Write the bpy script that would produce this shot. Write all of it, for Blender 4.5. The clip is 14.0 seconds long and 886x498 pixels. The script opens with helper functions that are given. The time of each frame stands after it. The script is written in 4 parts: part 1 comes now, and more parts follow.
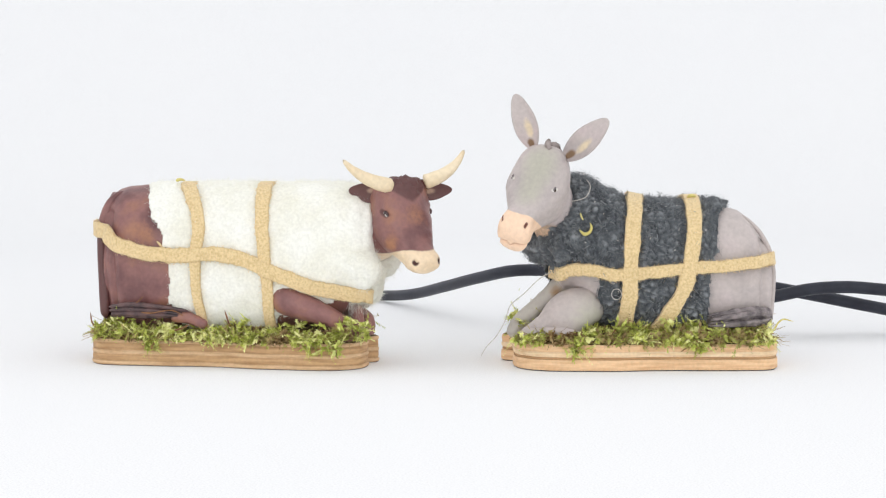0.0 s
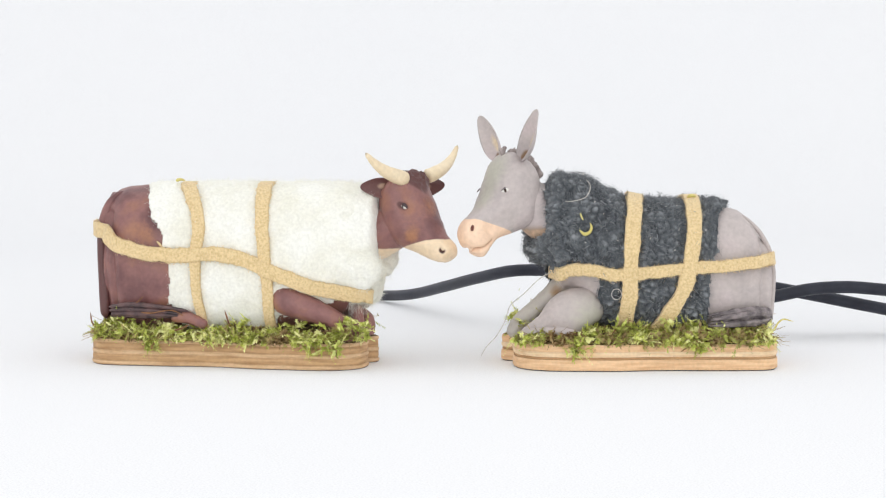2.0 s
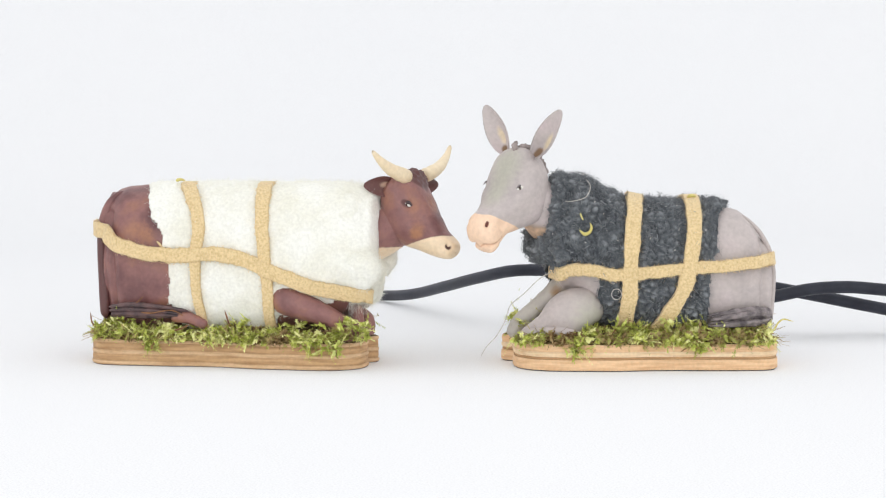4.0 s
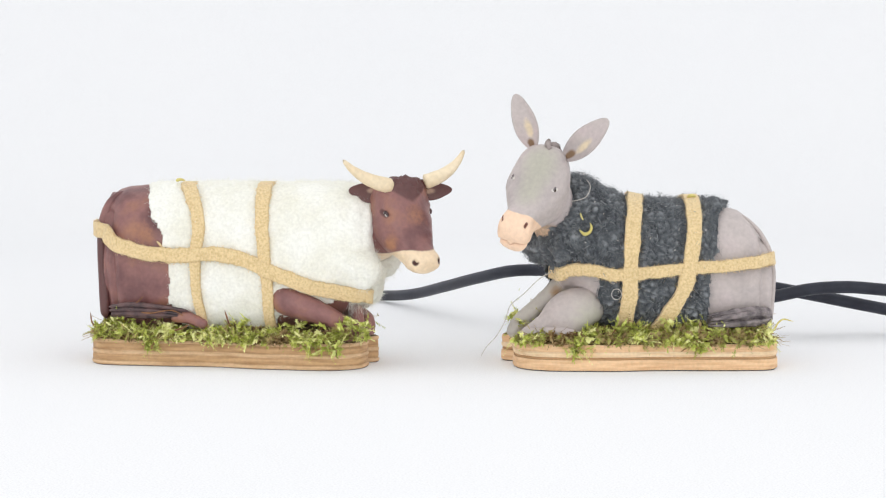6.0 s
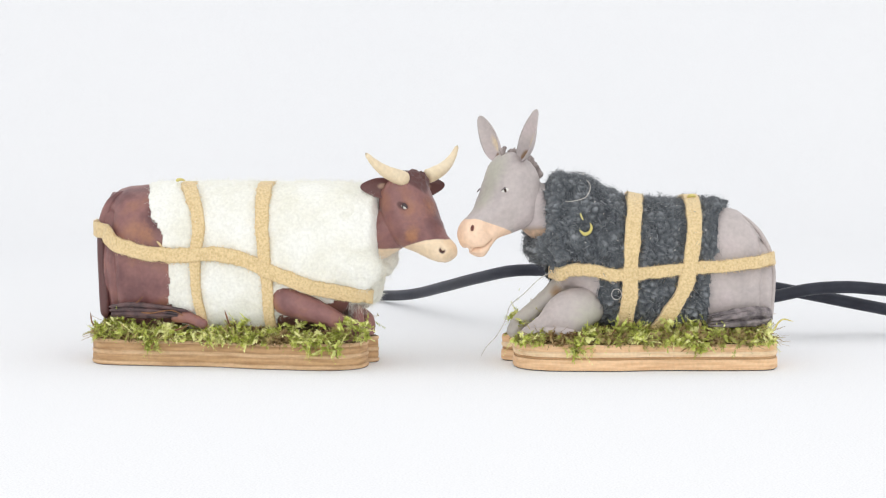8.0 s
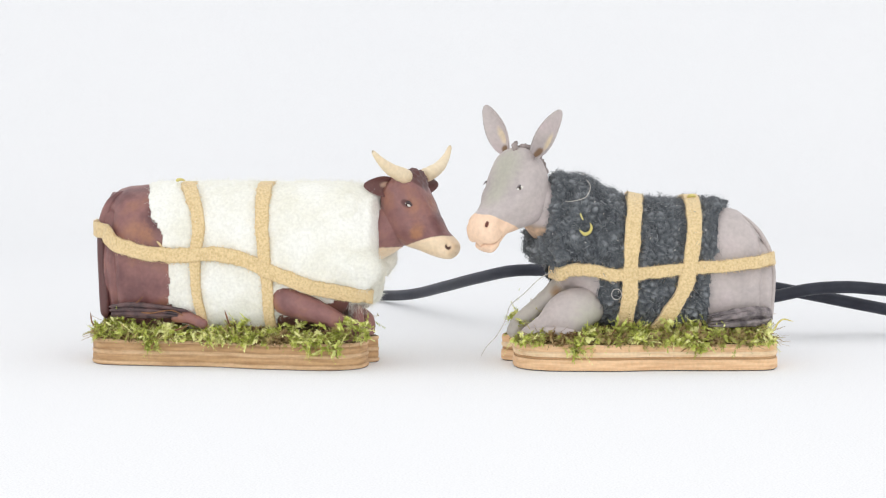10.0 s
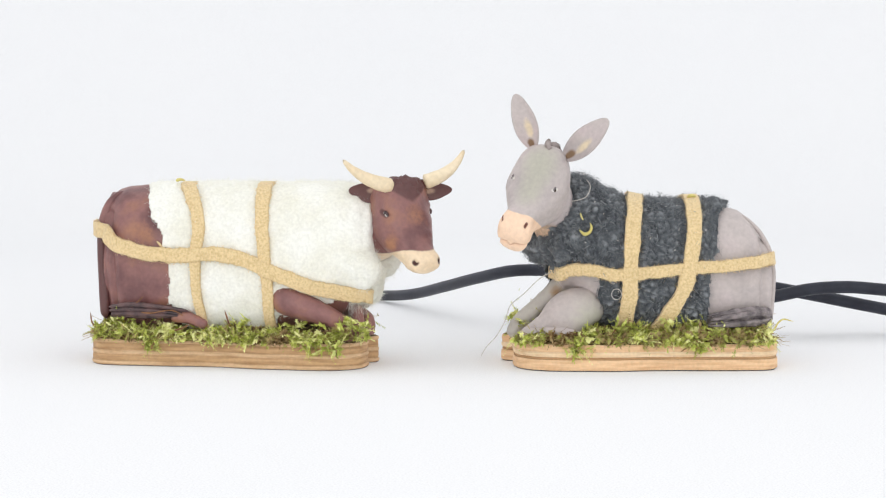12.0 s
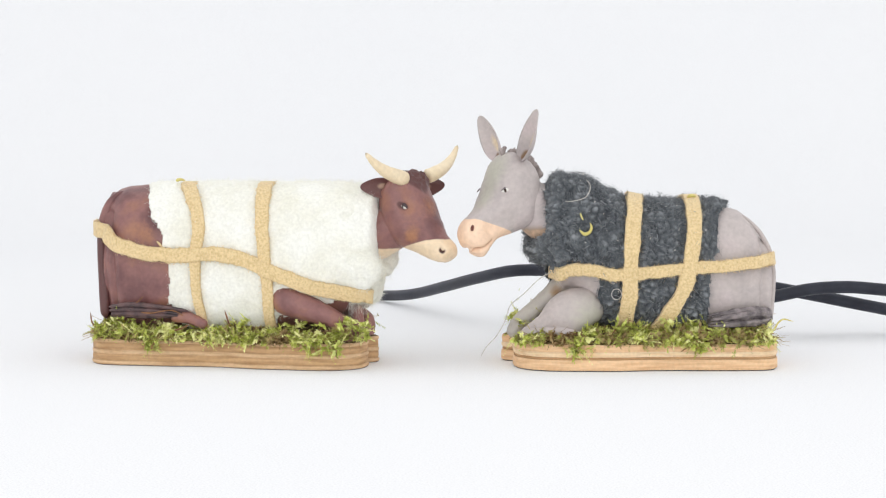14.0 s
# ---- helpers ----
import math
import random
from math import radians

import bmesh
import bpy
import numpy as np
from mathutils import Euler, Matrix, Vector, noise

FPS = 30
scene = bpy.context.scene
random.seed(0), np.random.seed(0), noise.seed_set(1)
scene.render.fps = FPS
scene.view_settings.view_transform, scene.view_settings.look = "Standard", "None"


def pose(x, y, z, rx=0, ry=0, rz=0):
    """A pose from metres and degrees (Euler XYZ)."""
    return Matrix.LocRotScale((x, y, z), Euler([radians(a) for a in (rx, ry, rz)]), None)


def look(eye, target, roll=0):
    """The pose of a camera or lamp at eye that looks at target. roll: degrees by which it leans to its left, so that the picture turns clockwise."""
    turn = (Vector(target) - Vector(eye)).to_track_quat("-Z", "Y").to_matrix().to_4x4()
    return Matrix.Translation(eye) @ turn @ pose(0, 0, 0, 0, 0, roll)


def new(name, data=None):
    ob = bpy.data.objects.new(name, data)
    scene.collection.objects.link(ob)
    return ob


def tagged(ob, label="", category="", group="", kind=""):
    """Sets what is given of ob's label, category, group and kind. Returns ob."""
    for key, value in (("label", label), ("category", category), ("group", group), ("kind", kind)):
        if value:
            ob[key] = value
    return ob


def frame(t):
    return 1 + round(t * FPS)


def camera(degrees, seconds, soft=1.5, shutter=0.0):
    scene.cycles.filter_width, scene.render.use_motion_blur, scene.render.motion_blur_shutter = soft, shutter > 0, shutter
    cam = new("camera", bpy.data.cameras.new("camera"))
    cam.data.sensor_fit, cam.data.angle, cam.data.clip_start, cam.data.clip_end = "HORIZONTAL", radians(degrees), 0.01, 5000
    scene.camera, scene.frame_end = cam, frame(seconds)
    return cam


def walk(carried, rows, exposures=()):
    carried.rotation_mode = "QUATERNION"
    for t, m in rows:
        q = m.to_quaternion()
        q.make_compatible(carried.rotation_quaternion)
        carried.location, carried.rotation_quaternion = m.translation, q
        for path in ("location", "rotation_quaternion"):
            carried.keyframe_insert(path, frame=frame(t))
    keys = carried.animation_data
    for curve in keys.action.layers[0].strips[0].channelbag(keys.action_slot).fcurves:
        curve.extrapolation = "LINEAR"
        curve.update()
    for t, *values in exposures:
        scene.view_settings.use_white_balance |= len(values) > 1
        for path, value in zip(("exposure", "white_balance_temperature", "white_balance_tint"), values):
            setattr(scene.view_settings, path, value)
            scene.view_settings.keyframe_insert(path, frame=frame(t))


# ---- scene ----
# ---- camera: stands still before a small white sweep, a little above the figures ----
cam = camera(28, 14.0, soft=1.2)
EYE = look((0, -0.69, 0.098), (0, 0, 0.0475))
walk(cam, [(0, EYE), (14.0, EYE)])

# ---- light: a white light tent all round and two softboxes before the figures ----
world = bpy.data.worlds.new("light_tent")
scene.world = world
world.use_nodes = True
world.node_tree.nodes["Background"].inputs[0].default_value = (0.978, 0.982, 1.0, 1)
world.node_tree.nodes["Background"].inputs[1].default_value = 1.065
for x in (-0.62, 0.62):
    softbox = new("softbox", bpy.data.lights.new("softbox", "AREA"))
    softbox.data.shape, softbox.data.size, softbox.data.energy = "SQUARE", 0.55, 1.3
    softbox.data.color = (1.0, 0.985, 0.96)
    softbox.matrix_world = look((x, -1.05, 0.3), (0, 0.0, 0.05))
scene.view_settings.exposure = 0.0

MM = 0.001
rng = np.random.default_rng(7)


# ---- materials ----
def shade(name, colours, scale=90.0, rough=0.6, bump=0.2, fine=900.0, spread=(0.35, 0.65), paint=(), fuzz=0.0, tint="", glints=None, spec=0.5):
    """A surface of two or more colours mixed by noise, with fine grain and relief. paint: (attribute, colour) laid over it; tint: an attribute that picks the colour."""
    m = bpy.data.materials.new(name)
    m.use_nodes = True
    nt = m.node_tree
    N, L = nt.nodes, nt.links
    out = N["Principled BSDF"]
    co = N.new("ShaderNodeTexCoord")
    big = N.new("ShaderNodeTexNoise")
    big.inputs["Scale"].default_value, big.inputs["Detail"].default_value = scale, 6
    L.new(co.outputs["Object"], big.inputs["Vector"])
    ramp = N.new("ShaderNodeValToRGB")
    for k, c in enumerate(colours):
        e = ramp.color_ramp.elements[k] if k < 2 else ramp.color_ramp.elements.new(0.5)
        e.color = (*c, 1)
    n = len(colours)
    for k in range(n):
        ramp.color_ramp.elements[k].position = spread[0] + (spread[1] - spread[0]) * k / (n - 1)
    for k, c in enumerate(colours):
        ramp.color_ramp.elements[k].color = (*c, 1)
    if tint:
        at = N.new("ShaderNodeAttribute")
        at.attribute_name = tint
        mixv = N.new("ShaderNodeMath")
        mixv.operation = "MULTIPLY_ADD"
        mixv.inputs[1].default_value, mixv.inputs[2].default_value = 0.25, -0.125
        L.new(big.outputs["Fac"], mixv.inputs[0])
        addv = N.new("ShaderNodeMath")
        L.new(at.outputs["Fac"], addv.inputs[0])
        L.new(mixv.outputs[0], addv.inputs[1])
        L.new(addv.outputs[0], ramp.inputs["Fac"])
    else:
        L.new(big.outputs["Fac"], ramp.inputs["Fac"])
    col = ramp.outputs["Color"]
    small = N.new("ShaderNodeTexNoise")
    small.inputs["Scale"].default_value, small.inputs["Detail"].default_value = fine, 4
    L.new(co.outputs["Object"], small.inputs["Vector"])
    for attr, c in paint:
        at = N.new("ShaderNodeAttribute")
        at.attribute_name = attr
        edge = N.new("ShaderNodeMath")
        edge.operation = "MULTIPLY_ADD"
        edge.inputs[1].default_value = 0.22
        L.new(small.outputs["Fac"], edge.inputs[0])
        L.new(at.outputs["Fac"], edge.inputs[2])
        ss = N.new("ShaderNodeMapRange")
        ss.interpolation_type = "SMOOTHSTEP"
        ss.inputs["From Min"].default_value, ss.inputs["From Max"].default_value = 0.44, 0.78
        L.new(edge.outputs[0], ss.inputs["Value"])
        mx = N.new("ShaderNodeMix")
        mx.data_type = "RGBA"
        L.new(ss.outputs["Result"], mx.inputs["Factor"])
        L.new(col, mx.inputs[6])
        mx.inputs[7].default_value = (*c, 1)
        col = mx.outputs[2]
    grain = N.new("ShaderNodeMix")
    grain.data_type, grain.blend_type = "RGBA", "MULTIPLY"
    grain.inputs["Factor"].default_value = 0.35
    gr = N.new("ShaderNodeMapRange")
    gr.inputs["From Min"].default_value, gr.inputs["From Max"].default_value = 0.3, 0.7
    gr.inputs["To Min"].default_value, gr.inputs["To Max"].default_value = 0.72, 1.12
    L.new(small.outputs["Fac"], gr.inputs["Value"])
    L.new(col, grain.inputs[6])
    L.new(gr.outputs["Result"], grain.inputs[7])
    col = grain.outputs[2]
    if glints:
        vor = N.new("ShaderNodeTexVoronoi")
        vor.inputs["Scale"].default_value = glints[0]
        L.new(co.outputs["Object"], vor.inputs["Vector"])
        lt = N.new("ShaderNodeMath")
        lt.operation, lt.inputs[1].default_value = "LESS_THAN", glints[1]
        L.new(vor.outputs["Distance"], lt.inputs[0])
        mx = N.new("ShaderNodeMix")
        mx.data_type = "RGBA"
        L.new(lt.outputs[0], mx.inputs["Factor"])
        L.new(col, mx.inputs[6])
        mx.inputs[7].default_value = (*glints[2], 1)
        col = mx.outputs[2]
    L.new(col, out.inputs["Base Color"])
    out.inputs["Roughness"].default_value = rough
    out.inputs["Specular IOR Level"].default_value = spec
    if fuzz:
        out.inputs["Sheen Weight"].default_value = fuzz
        out.inputs["Sheen Roughness"].default_value = 0.6
    if bump:
        b = N.new("ShaderNodeBump")
        b.inputs["Strength"].default_value, b.inputs["Distance"].default_value = bump, 0.0006
        L.new(small.outputs["Fac"], b.inputs["Height"])
        L.new(b.outputs["Normal"], out.inputs["Normal"])
    return m


def grained(name, light, dark, rough=0.7):
    """Cut plywood: grain stretched along the board."""
    m = shade(name, (dark, light), 1.0, rough, 0.25, 700.0, (0.3, 0.6))
    N, L = m.node_tree.nodes, m.node_tree.links
    mp = N.new("ShaderNodeMapping")
    mp.inputs["Scale"].default_value = (70, 160, 900)
    co = next(n for n in N if n.type == "TEX_COORD")
    L.new(co.outputs["Object"], mp.inputs["Vector"])
    big = next(n for n in N if n.type == "TEX_NOISE")
    L.new(mp.outputs["Vector"], big.inputs["Vector"])
    return m


PAPER = shade("sweep_paper", ((0.885, 0.892, 0.902), (0.897, 0.903, 0.91)), 3.0, 0.9, 0.04, 1500.0, spec=0.1)
CREAM = (0.86, 0.68, 0.47)
OX_HIDE = shade("ox_hide", ((0.15, 0.062, 0.062), (0.27, 0.125, 0.114), (0.37, 0.17, 0.105)), 80.0, 0.38, 0.25, 700.0, (0.3, 0.72),
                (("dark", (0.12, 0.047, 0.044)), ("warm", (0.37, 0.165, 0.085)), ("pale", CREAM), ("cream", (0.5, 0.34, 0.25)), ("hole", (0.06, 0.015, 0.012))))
OX_DARK = shade("ox_dark_hair", ((0.05, 0.035, 0.04), (0.16, 0.09, 0.085)), 300.0, 0.6, 0.4)
HORN = shade("horn_cream", ((0.76, 0.61, 0.39), (0.88, 0.75, 0.54)), 120.0, 0.45, 0.1, 600.0, paint=(("dark", (0.33, 0.27, 0.2)),))
EYE_WHITE = shade("eye_white", ((0.72, 0.68, 0.62), (0.85, 0.82, 0.78)), 400.0, 0.25, 0.0)
EYE_DARK = shade("eye_dark", ((0.03, 0.018, 0.012), (0.07, 0.04, 0.028)), 500.0, 0.12, 0.0)
WOOL = shade("white_wool", ((0.86, 0.85, 0.75), (0.93, 0.93, 0.87)), 60.0, 0.95, 0.5, 900.0, fuzz=0.3, spec=0.1)
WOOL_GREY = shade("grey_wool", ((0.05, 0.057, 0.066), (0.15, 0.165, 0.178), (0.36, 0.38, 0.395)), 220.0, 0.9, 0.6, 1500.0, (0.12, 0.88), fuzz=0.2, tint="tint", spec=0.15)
STRAP = shade("tan_felt", ((0.7, 0.5, 0.22), (0.93, 0.72, 0.4)), 1100.0, 0.9, 1.0, 2300.0, (0.25, 0.6), fuzz=0.3, spec=0.2)
ASS_HIDE = shade("donkey_hide", ((0.43, 0.38, 0.375), (0.54, 0.48, 0.46), (0.59, 0.505, 0.5)), 60.0, 0.6, 0.2, 600.0, (0.3, 0.7),
                 (("olive", (0.47, 0.455, 0.38)), ("warm", (0.36, 0.22, 0.11)), ("pale", (0.94, 0.68, 0.49)), ("cream", (0.74, 0.62, 0.44)), ("lips", (0.62, 0.36, 0.23)), ("dark", (0.22, 0.13, 0.07)), ("hole", (0.16, 0.05, 0.035))))
ASS_DARK = shade("donkey_dark_hair", ((0.1, 0.085, 0.09), (0.3, 0.26, 0.26)), 350.0, 0.65, 0.6)
ASS_MANE = shade("donkey_mane", ((0.2, 0.16, 0.15), (0.42, 0.36, 0.34)), 260.0, 0.65, 0.5)
PLY_OX = grained("plywood_brown", (0.62, 0.39, 0.2), (0.42, 0.24, 0.11))
PLY_OX_PALE = grained("plywood_tan", (0.74, 0.51, 0.3), (0.54, 0.33, 0.17))
PLY_ASS = grained("plywood_pale", (0.9, 0.61, 0.36), (0.74, 0.45, 0.24))
PLY_ASS_LIGHT = grained("plywood_cream", (0.92, 0.72, 0.48), (0.82, 0.56, 0.32))
PLY_ASS_DARK = grained("plywood_glue_pale", (0.58, 0.35, 0.17), (0.4, 0.22, 0.1))
DARK_UNDER = shade("dark_underside", ((0.04, 0.045, 0.06), (0.1, 0.1, 0.12)), 300.0, 0.9, 0.3)
MOSS = shade("moss", ((0.2, 0.12, 0.05), (0.5, 0.37, 0.18), (0.4, 0.43, 0.1), (0.64, 0.7, 0.15), (0.9, 0.9, 0.42)), 300.0, 0.7, 0.2, 1500.0, (0.05, 0.95), tint="tint", spec=0.25)
SOIL = shade("moss_litter", ((0.035, 0.025, 0.012), (0.13, 0.09, 0.035), (0.26, 0.2, 0.08)), 500.0, 0.95, 0.8)
TWIG = shade("twig", ((0.16, 0.07, 0.035), (0.34, 0.16, 0.07)), 400.0, 0.7, 0.3)
STRAW = shade("straw", ((0.6, 0.5, 0.14), (0.75, 0.68, 0.25)), 500.0, 0.6, 0.2)
THREAD = shade("pale_thread", ((0.5, 0.47, 0.42), (0.68, 0.65, 0.6)), 600.0, 0.8, 0.0)
RUBBER = shade("black_rubber", ((0.016, 0.018, 0.028), (0.032, 0.035, 0.05)), 60.0, 0.45, 0.1, 900.0, spec=0.3)


# ---- mesh helpers ----
def part(name, bm, material, parent, label="", smooth=True, kind=""):
    me = bpy.data.meshes.new(name)
    if isinstance(bm, bmesh.types.BMesh):
        bmesh.ops.recalc_face_normals(bm, faces=bm.faces)
        bm.to_mesh(me)
        bm.free()
    else:
        verts, faces, attrs = bm
        me.from_pydata(verts, [], faces)
        for key, values in attrs.items():
            me.attributes.new(key, "FLOAT", "POINT").data.foreach_set("value", np.asarray(values, dtype=np.float32))
    me.polygons.foreach_set("use_smooth", [smooth] * len(me.polygons))
    me.materials.append(material)
    ob = new(name, me)
    ob.parent = parent
    return tagged(ob, label, kind=kind)


def spl(xs, ys, x):
    """A smooth curve through (xs, ys), at x."""
    xs, ys, x = np.asarray(xs, float), np.asarray(ys, float), np.asarray(x, float)
    i = np.clip(np.searchsorted(xs, x) - 1, 0, len(xs) - 2)
    m = np.gradient(ys, xs)
    h = xs[i + 1] - xs[i]
    t = np.clip((x - xs[i]) / h, 0, 1)
    return ys[i] * (1 + 2 * t) * (1 - t) ** 2 + m[i] * h * t * (1 - t) ** 2 + ys[i + 1] * t * t * (3 - 2 * t) + m[i + 1] * h * t * t * (t - 1)


def through_points(points, n):
    p = np.asarray(points, float)
    d = np.concatenate([[0], np.cumsum(np.linalg.norm(np.diff(p, axis=0), axis=1))])
    s = np.linspace(0, d[-1], n)
    return np.stack([spl(d, p[:, k], s) for k in range(3)], 1), s / d[-1]


def rumple(v, size, depth, octaves=3):
    return depth * noise.fractal(Vector(v) / size, 1.0, 2.0, octaves)


def tube(points, radii, n=36, seg=14, flat=1.0, rough=0.0, dark_from=None):
    """A tapered round limb through points (mm); flat squeezes it sideways."""
    c, s = through_points(points, n)
    r = np.interp(s, np.linspace(0, 1, len(radii)), radii)
    t = np.gradient(c, axis=0)
    t /= np.linalg.norm(t, axis=1)[:, None]
    side = np.cross(t[0], (0.13, 0.21, 0.97))
    if np.linalg.norm(side) < 0.2:
        side = np.cross(t[0], (0, 1, 0.1))
    verts, faces, tone = [], [], []
    for k in range(n):
        side = side - t[k] * (side @ t[k])
        side /= np.linalg.norm(side)
        up = np.cross(t[k], side)
        end = math.sqrt(max(0.02, 1 - max(0, 1 - min(k, n - 1 - k) / 2.5) ** 2))
        for j in range(seg):
            a = 2 * math.pi * j / seg
            rr = r[k] * end
            if rough:
                rr *= 1 + rumple(c[k] + side * math.cos(a) * r[k] + up * math.sin(a) * r[k], r[k] * 1.2, rough)
            verts.append(tuple((c[k] + side * math.cos(a) * rr * flat + up * math.sin(a) * rr) * MM))
            tone.append(0 if dark_from is None else max(0.0, min(1.0, (s[k] - dark_from) * 6)))
    for k in range(n - 1):
        for j in range(seg):
            q = (j + 1) % seg
            faces.append((k * seg + j, k * seg + q, (k + 1) * seg + q, (k + 1) * seg + j))
    faces += [tuple(range(seg))[::-1], tuple((n - 1) * seg + j for j in range(seg))]
    return verts, faces, {"dark": tone}


def skin(st, x, th, off=0.0, power=2.4):
    """Body surface (mm) at x along the back and th round it (0 top, pi/2 the flank, pi the belly)."""
    a = np.asarray(st, float)
    zt, zb, w = (spl(a[:, 0], a[:, k], x) for k in (1, 2, 3))
    c, s, p = np.cos(th), np.sin(th), 2 / power
    return np.stack([np.asarray(x, float) + 0 * th, -(w + off) * np.sign(s) * np.abs(s) ** p, (zt + zb) / 2 + ((zt - zb) / 2 + off) * np.sign(c) * np.abs(c) ** p], -1)


def grid_normals(p, wrap):
    du = np.gradient(p, axis=0)
    dv = (np.roll(p, -1, 1) - np.roll(p, 1, 1)) if wrap else np.gradient(p, axis=1)
    nrm = np.cross(du, dv)
    return nrm / (np.linalg.norm(nrm, axis=2)[..., None] + 1e-9)


def grid_faces(nu, nv, wrap, keep=None):
    out = []
    for i in range(nu - 1):
        for j in range(nv if wrap else nv - 1):
            q = (j + 1) % nv
            if keep is None or (keep[i, j] and keep[i + 1, j] and keep[i, q] and keep[i + 1, q]):
                out.append((i * nv + j, (i + 1) * nv + j, (i + 1) * nv + q, i * nv + q))
    return out


def compact(p, faces, attrs=None):
    used = np.unique(np.concatenate([np.asarray(f) for f in faces]))
    index = {int(u): k for k, u in enumerate(used)}
    return [tuple(v) for v in p.reshape(-1, 3)[used] * MM], [tuple(index[i] for i in f) for f in faces], {k: np.ravel(v)[used] for k, v in (attrs or {}).items()}


def fibres(p, nrm, count, length, width, lean):
    """Loose single hairs on sampled surface points (mm)."""
    k = rng.integers(0, len(p), count)
    root, n = p[k] + rng.normal(0, 0.25, (count, 3)), nrm[k]
    d = n + rng.normal(0, lean, (count, 3))
    d /= np.linalg.norm(d, axis=1)[:, None]
    ln = length * rng.uniform(0.5, 1.4, (count, 1))
    side = np.cross(d, rng.normal(0, 1, (count, 3)))
    side *= width / (np.linalg.norm(side, axis=1)[:, None] + 1e-9)
    bend = rng.normal(0, 0.35, (count, 3)) * ln
    root = root - n * 0.3
    v = np.stack([root - side, root + side, root + d * ln * 0.55 + bend * 0.3 - side * 0.7, root + d * ln * 0.55 + bend * 0.3 + side * 0.7, root + d * ln + bend], 1)
    f = [q for i in range(0, count * 5, 5) for q in ((i, i + 1, i + 3, i + 2), (i + 2, i + 3, i + 4))]
    return [tuple(x) for x in v.reshape(-1, 3) * MM], f, {}


def locks(p, nrm, count, length, width, lift):
    """Matted locks of wool that lie on sampled surface points (mm), in drifts that turn slowly from place to place."""
    k = rng.integers(0, len(p), count)
    n = nrm[k] / np.linalg.norm(nrm[k], axis=1)[:, None]
    root = p[k] + rng.normal(0, 0.4, (count, 3))
    lump = np.array([noise.fractal(Vector(r) / 4.5, 1.0, 2.0, 2) for r in root])
    flow = np.array([tuple(noise.noise_vector(Vector(r) / 6.0)) for r in root]) + rng.normal(0, 0.22, (count, 3)) + np.array([0.15, 0, -0.2])
    t = flow - n * np.sum(flow * n, 1)[:, None]
    t /= np.linalg.norm(t, axis=1)[:, None] + 1e-9
    b = np.cross(n, t)
    root += n * (1.3 * lump)[:, None]
    ln = length * rng.uniform(0.45, 1.4, (count, 1))
    wd = width * rng.uniform(0.6, 1.4, (count, 1))
    curl, tip = rng.normal(0, 0.55, (count, 1)), rng.uniform(-0.1, 0.35, (count, 1))
    rings = []
    for s, w in ((0, 0.5), (0.22, 1.0), (0.45, 1.1), (0.72, 0.8), (1, 0.12)):
        c = root + t * ln * (s - 0.4) + b * ln * curl * s * s * 0.6 + n * ln * (lift * math.sin(2.6 * s) + tip * s * s - 0.08)
        for u, v in ((1, 0), (0, 0.6), (-1, 0), (0, -0.6)):
            rings.append(c + (b * u + n * v) * wd * w)
    v = np.stack(rings, 1)
    ring = [(4 * q + j, 4 * q + (j + 1) % 4, 4 * q + 4 + (j + 1) % 4, 4 * q + 4 + j) for q in range(4) for j in range(4)] + [(16, 17, 18, 19)]
    f = (np.array(ring)[None] + 20 * np.arange(count)[:, None, None]).reshape(-1, 4).tolist()
    # shade painted in: locks in hollows get a darker tone than raised ones
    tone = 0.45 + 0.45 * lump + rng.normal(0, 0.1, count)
    return [tuple(x) for x in v.reshape(-1, 3) * MM], f, {"tint": np.repeat(np.clip(tone, 0.05, 0.95), 20)}


def join(*meshes):
    verts, faces, attrs = [], [], {}
    keys = {k for m in meshes for k in m[2]}
    for v, f, a in meshes:
        o = len(verts)
        verts += v
        faces += [tuple(i + o for i in q) for q in f]
        for k in keys:
            attrs.setdefault(k, []).extend(list(a[k]) if k in a else [0.0] * len(v))
    return verts, faces, attrs


def hair(p, nrm, count, length, width, lean):
    """Short loose hairs (mm) that take the tone of the wool they grow from."""
    v, f, _ = fibres(p, nrm, count, length, width, lean)
    at = np.array(v).reshape(count, 5, 3)[:, 0] / MM
    tone = np.array([0.56 + 0.5 * noise.noise(Vector(q) / 2.5) for q in at]) + rng.normal(0, 0.12, count)
    return v, f, {"tint": np.repeat(np.clip(tone, 0.1, 0.95), 5)}


def matted(p, nrm):
    """Wool drawn into small soft clumps with pits between them; also gives the tone of each point, with shade painted
    into the pits.
    """
    q, tone = p.copy(), np.zeros(p.shape[:2])
    for i in range(p.shape[0]):
        for j in range(p.shape[1]):
            v = Vector(p[i, j])
            v = v + 1.3 * noise.noise_vector(v / 3.0)
            d = noise.voronoi(Vector((v.x / 3.6, v.y / 2.4, v.z / 2.2)))[0]
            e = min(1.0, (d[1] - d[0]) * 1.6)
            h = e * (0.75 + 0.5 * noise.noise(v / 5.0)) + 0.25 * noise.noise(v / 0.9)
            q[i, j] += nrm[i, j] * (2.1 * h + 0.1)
            # painted shade: the tone darkens as the clump height falls
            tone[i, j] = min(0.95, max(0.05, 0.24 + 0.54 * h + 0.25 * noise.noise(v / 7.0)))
    return q, tone


